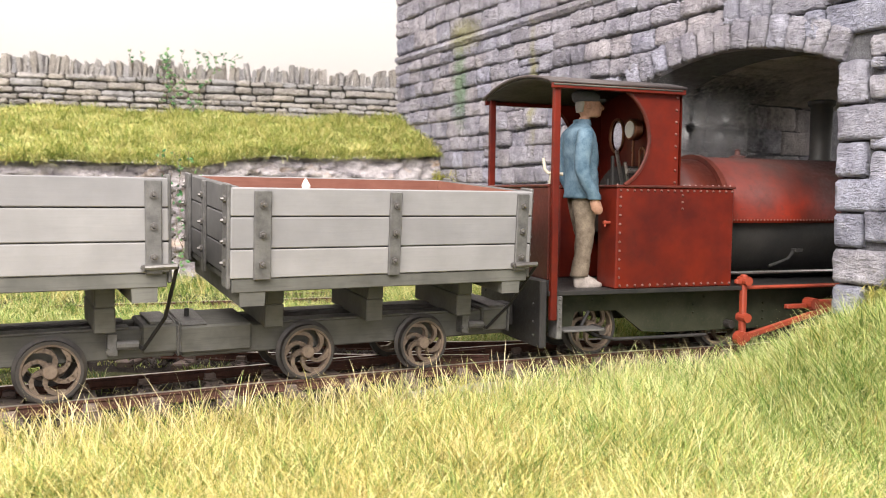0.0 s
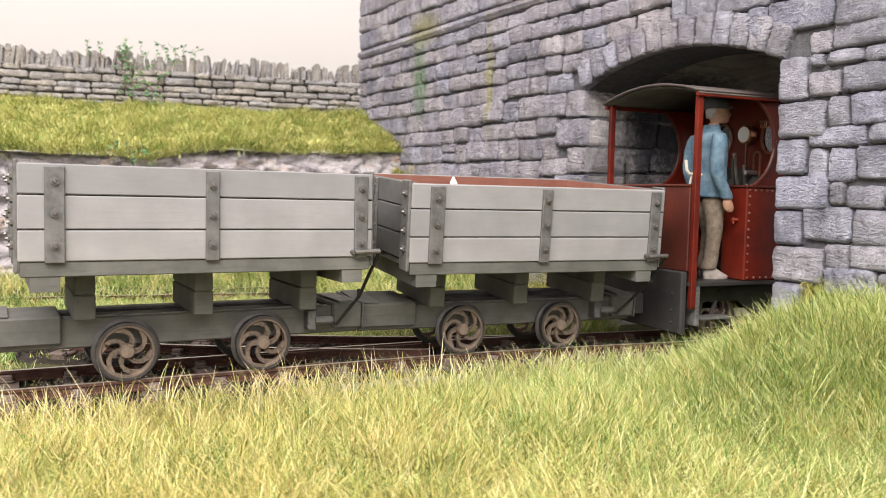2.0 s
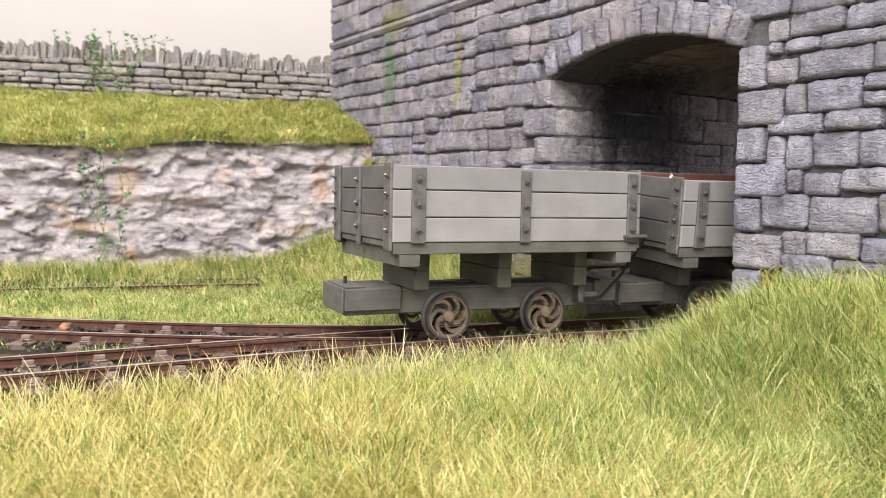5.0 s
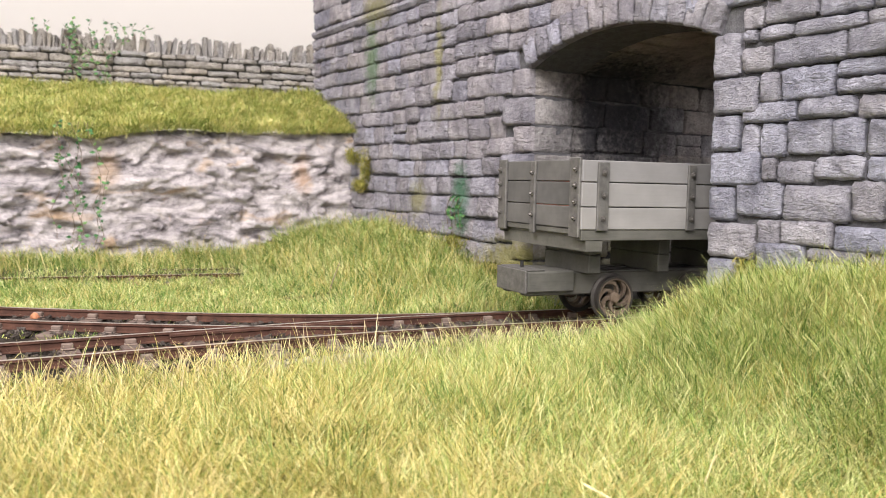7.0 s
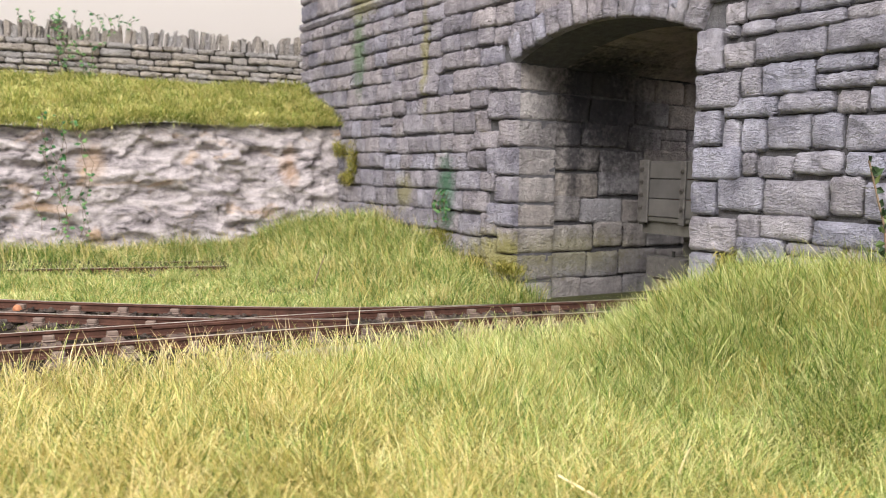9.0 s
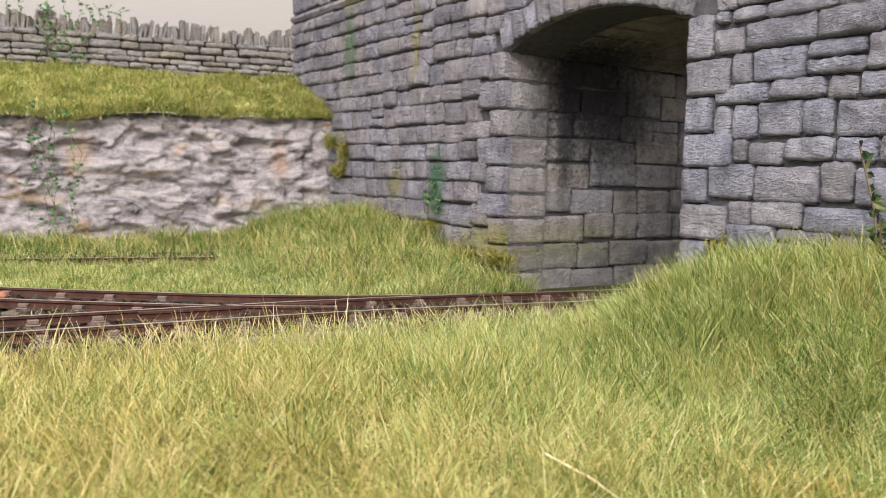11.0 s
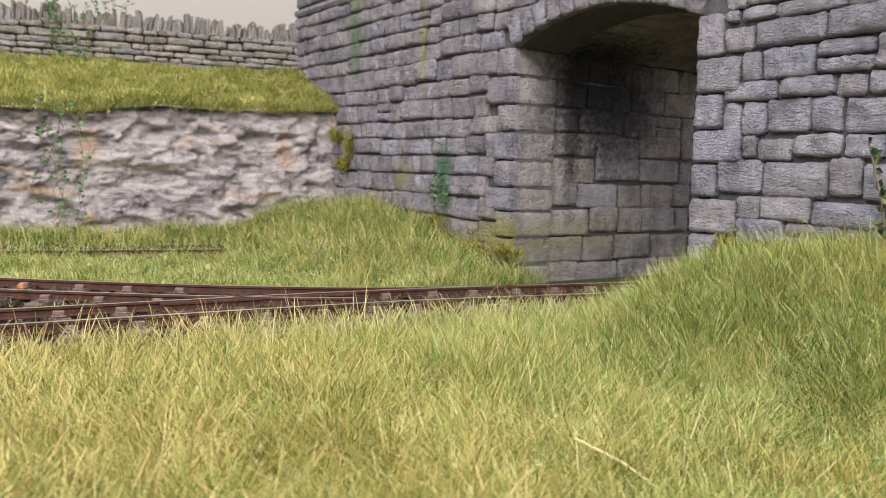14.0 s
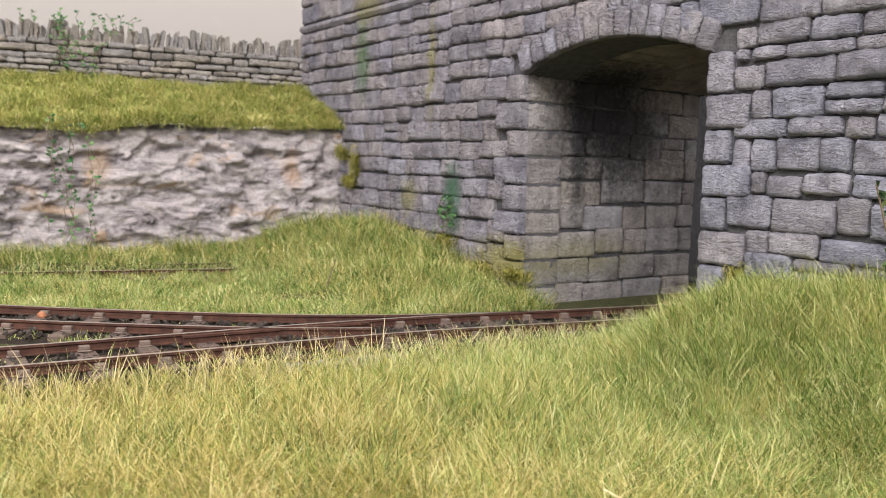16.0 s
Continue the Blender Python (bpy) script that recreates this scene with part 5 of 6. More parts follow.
# ---------------------------------------------------------------- the painted figure in the cab: one mesh
def figure():
    bm = bmesh.new()

    def limb(secs, mat, sides=18):
        """secs: centre and half widths of each cross-section, smoothed between, cloth a little creased."""
        rows = [np.array([*c, a, b]) for c, a, b in secs]
        fine = []
        for i in range(len(rows) - 1):
            p, q, u, w = rows[max(0, i - 1)], rows[i], rows[i + 1], rows[min(len(rows) - 1, i + 2)]
            fine += [0.5 * (2 * q + (u - p) * t + (2 * p - 5 * q + 4 * u - w) * t * t + (3 * q - p - 3 * u + w) * t ** 3) for t in (0, 0.25, 0.5, 0.75)]
        fine.append(rows[-1])
        crease = 0.00055 if mat in (0, 1) else 0.0
        rings = []
        for x, y, z, a, b in fine:
            ring = []
            for t in np.linspace(0, 2 * math.pi, sides, endpoint=False):
                k = crease * noise.noise(Vector((x * 200 + 300 * a * math.cos(t), y * 300 + 300 * b * math.sin(t), z * 420 + 3 * math.cos(t))))
                ring.append(bm.verts.new((x + (a + k) * math.cos(t), y + (b + k) * math.sin(t), z)))
            rings.append(ring)
        fs = []
        for p, q in zip(rings, rings[1:]):
            for k in range(sides):
                fs.append(bm.faces.new((p[k], p[(k + 1) % sides], q[(k + 1) % sides], q[k])))
        fs.append(bm.faces.new(rings[0][::-1])), fs.append(bm.faces.new(rings[-1]))
        for f in fs:
            f.material_index, f.smooth = mat, True

    for s in (-1, 1):
        v, o = s * 0.0038, 0.0012 * s
        limb([((0.0032 + o, v, 0.0), 0.0066, 0.0026), ((0.0030 + o, v, 0.0018), 0.0068, 0.0028), ((0.0008 + o, v, 0.0040), 0.0046, 0.0027), ((-0.0008 + o, v, 0.0062), 0.0030, 0.0027)], 4)
        limb([((-0.0010 + o, v, 0.0050), 0.0042, 0.0036), ((0.0002 + o, v, 0.0120), 0.0037, 0.0034), ((0.0012 + o, v, 0.0230), 0.0042, 0.0039), ((0.0002 + o * 0.5, v, 0.0320), 0.0050, 0.0042), ((-0.0006, v * 0.8, 0.0430), 0.0058, 0.0050)], 1)
    limb([((-0.0004, 0, 0.0405), 0.0080, 0.0096), ((-0.0008, 0, 0.0470), 0.0076, 0.0094), ((-0.0008, 0, 0.0540), 0.0072, 0.0092), ((-0.0016, 0, 0.0630), 0.0078, 0.0102), ((-0.0026, 0, 0.0700), 0.0068, 0.0104), ((-0.0022, 0, 0.0735), 0.0042, 0.0066), ((-0.0012, 0, 0.0752), 0.0030, 0.0034)], 0)
    for s in (-1, 1):
        limb([((-0.0030, s * 0.0100, 0.0715), 0.0030, 0.0026), ((-0.0038, s * 0.0116, 0.0670), 0.0040, 0.0033), ((-0.0052, s * 0.0122, 0.0560), 0.0036, 0.0031), ((-0.0040, s * 0.0124, 0.0500), 0.0034, 0.0030), ((-0.0002, s * 0.0122, 0.0430), 0.0033, 0.0029), ((0.0012, s * 0.0120, 0.0400), 0.0030, 0.0027)][::-1], 0)
        limb([((0.0030, s * 0.0118, 0.0335), 0.0012, 0.0010), ((0.0026, s * 0.0118, 0.0352), 0.0026, 0.0016), ((0.0018, s * 0.0119, 0.0380), 0.0026, 0.0018), ((0.0012, s * 0.0120, 0.0405), 0.0018, 0.0015)], 2)
    limb([((-0.0006, 0, 0.0735), 0.0026, 0.0026), ((0.0002, 0, 0.0770), 0.0026, 0.0026), ((0.0026, 0, 0.0776), 0.0042, 0.0032), ((0.0028, 0, 0.0796), 0.0052, 0.0039), ((0.0022, 0, 0.0828), 0.0056, 0.0043), ((0.0012, 0, 0.0855), 0.0054, 0.0043)], 2)
    limb([((0.0076, 0, 0.0806), 0.0010, 0.0010), ((0.0082, 0, 0.0818), 0.0014, 0.0010), ((0.0068, 0, 0.0842), 0.0008, 0.0007)], 2, 8)
    for s in (-1, 1):
        limb([((0.0006, s * 0.0043, 0.0808), 0.0008, 0.0005), ((0.0006, s * 0.0046, 0.0822), 0.0012, 0.0006), ((0.0004, s * 0.0045, 0.0836), 0.0009, 0.0005)], 2, 8)
    limb([((-0.0012, 0, 0.0735), 0.0044, 0.0050), ((-0.0010, 0, 0.0762), 0.0036, 0.0042)], 0)
    limb([((-0.0022, 0, 0.0795), 0.0016, 0.0026), ((-0.0020, 0, 0.0825), 0.0022, 0.0034), ((-0.0016, 0, 0.0846), 0.0024, 0.0035)], 5)
    limb([((0.0008, 0, 0.0842), 0.0060, 0.0047), ((0.0006, 0, 0.0862), 0.0066, 0.0053), ((0.0002, 0, 0.0882), 0.0060, 0.0049), ((-0.0002, 0, 0.0896), 0.0038, 0.0033)], 3)
    limb([((0.0072, 0, 0.0847), 0.0032, 0.0038), ((0.0068, 0, 0.0855), 0.0032, 0.0038)], 3)
    bmesh.ops.recalc_face_normals(bm, faces=bm.faces[:])
    return tagged(mesh_object("driver_figurine", bm, [M_JACKET, M_TROUSER, M_SKIN, M_CAP, M_BOOT, M_HAIR]),
                  "painted model figure in blue jacket, tan trousers and cap", "figurine")


driver = figure()


# ---------------------------------------------------------------- drifting steam over the boiler, in thin curved wisps
def mat_steam():
    m, nt, b = nodes_of("thin_steam")
    co = obj_coord(nt)
    ln = nt.nodes.new("ShaderNodeVectorMath")
    ln.operation = "LENGTH"
    nt.links.new(obj_coord(nt, (32, 32, 32)), ln.inputs[0])
    fade = ramp(nt, ln.outputs["Value"], [(0.15, (1, 1, 1)), (0.95, (0, 0, 0))]).outputs["Color"]
    nz = noise_node(nt, 38, 3, 0.5, co, 0.3)
    wisp = ramp(nt, nz.outputs["Fac"], [(0.25, (0.25, 0.25, 0.25)), (0.75, (1, 1, 1))]).outputs["Color"]
    al = nt.nodes.new("ShaderNodeMath")
    al.operation = "MULTIPLY"
    nt.links.new(fade, al.inputs[0])
    nt.links.new(wisp, al.inputs[1])
    nt.links.new(scaled(nt, al.outputs[0], 0.24), b.inputs["Alpha"])
    b.inputs["Base Color"].default_value = (0.82, 0.80, 0.80, 1)
    b.inputs["Roughness"].default_value = 1.0
    b.inputs["Specular IOR Level"].default_value = 0.0
    return m


M_STEAM = mat_steam()
steam = empty("steam_cloud", "thin grey-white steam drifting over the boiler", "steam")
sr = random.Random(88)
for k in range(5):
    bm = bmesh.new()
    rings = []
    for i in range(1, 9):
        rad = 0.030 * i / 8
        rings.append([bm.verts.new((rad * math.cos(a), 0.003 * (i / 8) ** 2 + 0.0006 * math.sin(3 * a + k), rad * math.sin(a))) for a in np.linspace(0, 2 * math.pi, 28, endpoint=False)])
    bm.faces.new(rings[0])
    for p, q in zip(rings, rings[1:]):
        for i in range(28):
            bm.faces.new((p[i], p[(i + 1) % 28], q[(i + 1) % 28], q[i]))
    ob = part("wisp", bm, M_STEAM, steam, smooth=True)
    ob.visible_shadow = False
    ob.matrix_local = pose(0.016 * (k - 2), 0.004 * (k % 3), sr.uniform(-0.006, 0.004), sr.uniform(-8, 8), sr.uniform(0, 360), 30 + sr.uniform(-8, 8))

# ---------------------------------------------------------------- rails and sleepers
RAIL = [(-0.0016, -0.0042), (0.0016, -0.0042), (0.0016, -0.0037), (0.0004, -0.0034), (0.0004, -0.0014), (0.0011, -0.0010), (0.0011, 0.0), (-0.0011, 0.0), (-0.0011, -0.0010), (-0.0004, -0.0014), (-0.0004, -0.0034), (-0.0016, -0.0037)]


def offset_line(pts, d):
    out = []
    for i, p in enumerate(pts):
        a, b = Vector(pts[max(0, i - 1)]), Vector(pts[min(len(pts) - 1, i + 1)])
        t = (b - a).normalized()
        out.append((p[0] - t.y * d, p[1] + t.x * d))
    return out


def railway(name, pts, label, rails, gap, seed, length=0.058, z=0.0, keep=lambda x, y: True):
    t = tagged(new(name), label, "railway track")
    for d, sel in rails:
        line = [p for p in offset_line(pts, d) if sel(p)]
        bm = sweep(bmesh.new(), line, RAIL, z)
        bm.normal_update()
        for f in bm.faces:
            if f.normal.z > 0.9 and f.calc_center_median().z > z - 0.0003:
                f.material_index = 1
        part("rail", bm, [M_RAIL, M_RAILTOP], t, "rusty rail with a worn head")
    r = random.Random(seed)
    shapes = []
    for k in range(5):
        bm = bmesh.new()
        box(bm, -0.0042, 0.0042, -length / 2 + r.uniform(-0.002, 0.002), length / 2 + r.uniform(-0.002, 0.002), -0.0080, -0.0043, 0.0005)
        for v in bm.verts:
            v.co += Vector((r.uniform(-0.0004, 0.0004), 0, r.uniform(-0.0003, 0.0002)))
        me = bpy.data.meshes.new("sleeper")
        bm.to_mesh(me)
        bm.free()
        me.materials.append(M_SLEEPER)
        shapes.append(me)
    bm = bmesh.new()
    box(bm, -0.0027, 0.0027, -0.0040, 0.0040, -0.0044, -0.0036, 0.0003)
    box(bm, -0.0022, 0.0022, -0.0030, 0.0030, -0.0037, -0.0018, 0.0003)
    chair = bpy.data.meshes.new("chair")
    bm.to_mesh(chair)
    bm.free()
    chair.materials.append(M_SLEEPER)
    run, last = 0.0, None
    for i in range(1, len(pts)):
        a, b = Vector(pts[i - 1]), Vector(pts[i])
        seg = (b - a).length
        while run < seg:
            p = a.lerp(b, run / seg)
            if keep(p.x, p.y):
                h = math.degrees(math.atan2(b.y - a.y, b.x - a.x))
                s = shared("sleeper", shapes[r.randrange(5)], t, pose(p.x, p.y, z + 0.0002, 0, 0, h + r.uniform(-2, 2)))
                for d, sel in rails:
                    n = Vector((-math.sin(math.radians(h)), math.cos(math.radians(h))))
                    q = p + n * d
                    if sel(q):
                        c = shared("chair", chair, t, pose(q.x, q.y, z + 0.0002, 0, 0, h))
            run += gap * r.uniform(0.92, 1.08)
        run -= seg
    return t


always = lambda p: True
G = 0.0171
railway("running_line", MAIN_PTS, "rusty narrow gauge running line on timber sleepers, curving under the bridge", [(G, always), (-G, always)], 0.0245, 5, keep=lambda x, y: -0.5 < x < 1.2)
railway("siding_track", SIDING_PTS, "rusty turnout track joining the running line on old sleepers",
        [(G, lambda p: p[0] < 0.22), (-G, lambda p: p[0] < 0.118)], 0.026, 6, keep=lambda x, y: x < 0.055)
railway("far_siding", FAR_PTS, "half-buried rusty siding in the grass at the rock foot", [(G, always), (-G, always)], 0.026, 7, z=-0.0005)

# check rails and point blades of the turnout
tn = tagged(new("turnout_fittings"), "rusty check rails and timber of the turnout", "turnout")
for d, s0, s1 in ((G - 0.0036, 0.03, 0.12), (-G + 0.0036, -0.01, 0.06)):
    pts = [tuple(line_at(s)[0]) for s in np.linspace(s0, s1, 8)]
    part("check_rail", sweep(bmesh.new(), offset_line(pts, d), RAIL, -0.0004), M_RAIL, tn)

# cinders lying on the track bed
pieces_v, pieces_f = [], []
cr = random.Random(77)
for k in range(7000):
    line = MAIN_PTS if cr.random() < 0.6 else SIDING_PTS[:-6]
    i = cr.randrange(len(line) - 1)
    p = Vector(line[i]).lerp(Vector(line[i + 1]), cr.random())
    if not -0.3 < p.x < 0.42:
        continue
    p += Vector((cr.uniform(-0.01, 0.01), cr.uniform(-0.034, 0.034)))
    s = cr.uniform(0.0006, 0.0020) * (1 if cr.random() < 0.9 else 1.6)
    o = len(pieces_v)
    rot = pose(p.x, p.y, -0.0050 + s * 0.15, cr.uniform(0, 360), cr.uniform(0, 360), 0)
    for c in ((1, 0, 0), (-1, 0, 0), (0, 1, 0), (0, -1, 0), (0, 0, 1), (0, 0, -1)):
        pieces_v.append(rot @ (Vector(c) * s * cr.uniform(0.6, 1.2)))
    pieces_f += [(o + a, o + b, o + c) for a, b, c in ((0, 2, 4), (2, 1, 4), (1, 3, 4), (3, 0, 4), (2, 0, 5), (1, 2, 5), (3, 1, 5), (0, 3, 5))]
me = bpy.data.meshes.new("cinders")
me.from_pydata(pieces_v, [], pieces_f)
me.materials.append(M_CLINKER)
tagged(new("cinders", me), "loose dark cinders and grit between the rails", "ballast", kind="stuff")

# ---------------------------------------------------------------- dry-stone boundary wall on the ledge
bm = bmesh.new()
fx0, fx1 = -0.36, 0.290
fy0, fy1 = float(field_y(fx0)), float(field_y(fx1))
outl = [(fx0, fy0 + 0.002), (fx1, fy1 + 0.002), (fx1, fy1 + 0.019), (fx0, fy0 + 0.019)]
lo = [bm.verts.new((a, b, 0.115)) for a, b in outl]
hi = [bm.verts.new((a, b, 0.1725)) for a, b in outl]
bm.faces.new(lo), bm.faces.new(hi)
for k in range(4):
    bm.faces.new((lo[k], lo[(k + 1) % 4], hi[(k + 1) % 4], hi[k]))
bmesh.ops.recalc_face_normals(bm, faces=bm.faces[:])
field_wall = tagged(mesh_object("wall_field", bm, M_DRYCORE), "pale dry-stone field wall with upright coping stones", "dry-stone wall", kind="structure")


def on_field(x, z, out):
    return (x - 0.28 * out, float(field_y(x)) + 0.0015 - 0.96 * out, z)


lay(field_wall, -0.20, fx1, 0.134, 0.1725, (0.0046, 0.0082), (0.010, 0.030), on_field, M_DRY, 0.0034, 51)
wr = random.Random(53)
x = -0.20
while x < fx1:
    w = wr.uniform(0.0026, 0.0056)
    h = wr.uniform(0.0105, 0.0175) + 0.0030 * float(vnoise(np.float64(x), np.float64(0), 60, 4))
    bm = bmesh.new()
    box(bm, -w / 2 + 0.0002, w / 2 - 0.0002, 0.0, 0.019, -0.001, h, 0.0007)
    for v in bm.verts:
        v.co += Vector((0, 0, -0.0030 * wr.random() * (v.co.z > h * 0.6))) + Vector((wr.uniform(-0.0005, 0.0005), wr.uniform(-0.0014, 0.0014), 0))
    ob = part("coping_stone", bm, M_DRY, field_wall)
    ob.matrix_local = pose(x + w / 2, float(field_y(x)) + 0.0006, 0.1727, wr.uniform(-4, 4), wr.uniform(-8, 12), -16 + wr.uniform(-10, 10))
    x += w


# ---------------------------------------------------------------- grass
def blades(name, X, Y, Z, H, width, lean, material, label, seed, bend=0.5, tuft=0.010, heading=None):
    """One fibre for every place: a narrow arching strip; fibres spread out of tufts."""
    r = np.random.default_rng(seed)
    n = len(X)
    turn = np.where(r.random(n) < 0.5, 0.35, 1.05)
    u, v = (X * np.cos(turn) + Y * np.sin(turn)) / tuft, (Y * np.cos(turn) - X * np.sin(turn)) / tuft
    cu, cv = np.floor(u), np.floor(v)
    ju = np.modf(np.abs(np.sin(cu * 127.1 + cv * 311.7 + seed) * 43758.5))[0]
    jv = np.modf(np.abs(np.sin(cu * 269.5 + cv * 183.3 + seed) * 24634.6))[0]
    du, dv = u - cu - ju, v - cv - jv
    away = np.arctan2(dv, du) + turn
    far = np.clip(np.hypot(du, dv), 0, 1.2)
    if heading is None:
        az = away + r.normal(0, 0.75, n) + 0.5 * vnoise(X, Y, 30, seed)
    else:
        az = heading + r.normal(0, 0.8, n)
    a0 = lean * (0.15 + 0.85 * far) + np.abs(r.normal(0, lean * 0.45, n))
    arch = bend * r.uniform(0.1, 1.9, n)
    H = H * (0.75 + 0.5 * ju)
    pts = [np.stack([X, Y, Z - 0.0006], -1)]
    for k, share in enumerate((0.42, 0.33, 0.25)):
        a = np.minimum(a0 + arch * k * 0.5, 2.3)
        pts.append(pts[-1] + np.stack([np.cos(az) * np.sin(a), np.sin(az) * np.sin(a), np.cos(a)], -1) * (H * share)[:, None])
    face = az + np.pi / 2 + r.normal(0, 0.7, n)
    wd = width * r.uniform(0.6, 1.3, n)
    w = np.stack([np.cos(face) * wd, np.sin(face) * wd, 0 * wd], -1)
    V = np.stack([pts[0] - w, pts[0] + w, pts[1] + w * 0.9, pts[1] - w * 0.9, pts[2] + w * 0.65, pts[2] - w * 0.65, pts[3]], 1).reshape(-1, 3)
    o = np.arange(n)[:, None] * 7
    loops = np.concatenate([o + [0, 1, 2, 3], o + [3, 2, 4, 5], o + [5, 4, 6]], 1).ravel()
    ob = raw_mesh(name, V, loops, np.tile([4, 4, 3], n), material)
    return tagged(ob, label, "grass", kind="stuff")


def scatter(n, x0, x1, y0, y1, seed):
    r = np.random.default_rng(seed)
    return r.uniform(x0, x1, n), r.uniform(y0, y1, n), r


# foreground meadow
X, Y, r = scatter(520000, -0.26, 0.262, -0.27, 0.03, 101)
front = line_y(X) - 0.030 - Y
clump = 0.5 + 0.5 * vnoise(X, Y, 140, 2)
edge = r.normal(0, 0.0025, len(X)) + 0.003 * vnoise(X, Y, 90, 5)
view = (X * 0.86 - (Y + 0.30) * 0.5) > -0.23
keep = (front > 0.000 + edge) & (X < 0.2515) & (r.random(len(X)) < 0.45 + 0.55 * clump) & view
keep &= r.random(len(X)) > 0.6 * step(0.04, 0.20, X)
keep &= (r.random(len(X)) < np.clip(0.35 + 12 * (front + 0.004), 0, 1))
X, Y, f, clump = X[keep], Y[keep], front[keep], clump[keep]
hi = r.uniform(0.008, 0.0190, len(X)) * (0.80 + 0.4 * clump) * (0.62 + 0.38 * step(0.0, 0.05, f))
hi *= 1 + 0.35 * (r.random(len(X)) < 0.05)
blades("meadow_grass", X, Y, ground_z(X, Y), hi, 0.00012, 0.62, M_GRASS, "long straw-yellow and green static grass in front of the track", 102, 0.75)

# greener growth on the bank by the pier
X, Y, r = scatter(200000, 0.02, 0.2515, -0.27, 0.0, 111)
front = line_y(X) - 0.030 - Y
wgt = step(0.02, 0.19, X) * step(0.0, -0.05, Y) * (0.75 + 0.25 * vnoise(X, Y, 45, 3))
keep = (r.random(len(X)) < wgt) & (front > 0.004)
X, Y = X[keep], Y[keep]
blades("bank_grass", X, Y, ground_z(X, Y), r.uniform(0.008, 0.0195, len(X)), 0.00013, 0.62, M_GREENGRASS, "lush green static grass on the bank at the pier", 112, 0.75)

# single long fibres lying over the meadow
X, Y, r = scatter(60000, -0.25, 0.2515, -0.26, 0.01, 115)
front = line_y(X) - 0.030 - Y
keep = front > 0.008
X, Y = X[keep], Y[keep]
gold = r.random(len(X)) > 0.30 + 0.60 * step(-0.02, 0.16, X)
for pick, mt, lab, sd in ((gold, M_STRAWGRASS, "long pale straw fibres lying over the meadow", 116), (~gold, M_PALEGRASS, "long pale green fibres lying over the meadow", 117)):
    fx, fy = X[pick], Y[pick]
    blades("long_fibres", fx, fy, ground_z(fx, fy) + 0.002, r.uniform(0.011, 0.021, len(fx)), 0.00010, 0.72, mt, lab, sd, 0.6)

# pale stalks that stand over the rest along the track
X, Y, r = scatter(4200, -0.25, 0.25, -0.06, 0.02, 121)
front = line_y(X) - 0.030 - Y
keep = (front > -0.004) & (front < 0.030)
X, Y = X[keep], Y[keep]
blades("dry_stalks", X, Y, ground_z(X, Y), r.uniform(0.009, 0.019, len(X)), 0.00018, 0.42, M_STRAW, "pale dry grass stalks along the track edge", 122, 0.3)

# grass between the lines, on the mound and at the rock foot
X, Y, r = scatter(230000, -0.40, 0.2535, 0.055, 0.345, 131)
sid = np.interp(X, [p[0] for p in SIDING_PTS], [p[1] for p in SIDING_PTS])
fary = np.interp(X, [p[0] for p in FAR_PTS], [p[1] for p in FAR_PTS])
slope = 1.30 * (X < 0.09) + 1.0 * (X >= 0.09)
behind = (Y - np.maximum(sid, line_y(X))) / slope
edge = 0.004 * vnoise(X, Y, 80, 8) + r.normal(0, 0.002, len(X))
in_far = (np.abs(Y - fary) < 0.017) & (X < 0.14)
rockfront = 0.343 - 0.12 * np.clip(X, 0, 0.3) * (X / 0.3)
keep = (behind > 0.027 + edge) & (~in_far | (r.random(len(X)) < 0.22)) & (Y < rockfront + 0.004)
between = (Y > line_y(X) + 0.029) & (Y < sid - 0.036) & (X < 0.03)
keep |= between & (vnoise(X, Y, 70, 1) > -0.1)
X, Y = X[keep], Y[keep]
tall = 0.0075 + 0.0075 * step(0.12, 0.22, X) + 0.006 * step(0.30, 0.33, Y)
tall = tall * (1 + 0.35 * vnoise(X, Y, 75, 6))
tall = tall * r.uniform(0.6, 1.25, len(X))
cut = int(len(X) * 0.78)
blades("trackside_grass", X[:cut], Y[:cut], ground_z(X[:cut], Y[:cut]), tall[:cut], 0.00017, 0.55, M_GREENGRASS, "green static grass behind the track", 132, 0.7, 0.013)
blades("trackside_grass", X[cut:], Y[cut:], ground_z(X[cut:], Y[cut:]), tall[cut:] * 1.15, 0.00014, 0.48, M_GRASS, "straw-tipped static grass behind the track", 133, 0.5, 0.013)

# tall thin wisps: on the bank against the pier, on the mound and along the rock foot
X, Y, r = scatter(5200, 0.15, 0.247, -0.26, -0.045, 125)
keep = r.random(len(X)) < 0.15 + 0.85 * step(0.17, 0.245, X)
X, Y = X[keep], Y[keep]
blades("bank_wisps", X, Y, ground_z(X, Y), r.uniform(0.012, 0.025, len(X)), 0.00012, 0.55, M_PALEGRASS, "tall pale grass wisps on the bank before the pier", 126, 0.5)
X, Y, r = scatter(9000, -0.10, 0.250, 0.09, 0.345, 127)
foot = 0.343 - 0.12 * np.clip(X, 0, 0.3) * (X / 0.3)
keep = (Y < foot) & ((Y > foot - 0.045) | (X > 0.15)) & (Y > line_y(X) + 0.045) & (r.random(len(X)) < 0.55 + 0.45 * vnoise(X, Y, 60, 4))
X, Y = X[keep], Y[keep]
blades("mound_wisps", X, Y, ground_z(X, Y), r.uniform(0.010, 0.023, len(X)), 0.00016, 0.42, M_STRAWGRASS, "tall straw-coloured wisps on the mound and at the rock foot", 128, 0.5, 0.016)
X, Y, r = scatter(700, -1.0, 1.0, -1.0, 1.0, 129)
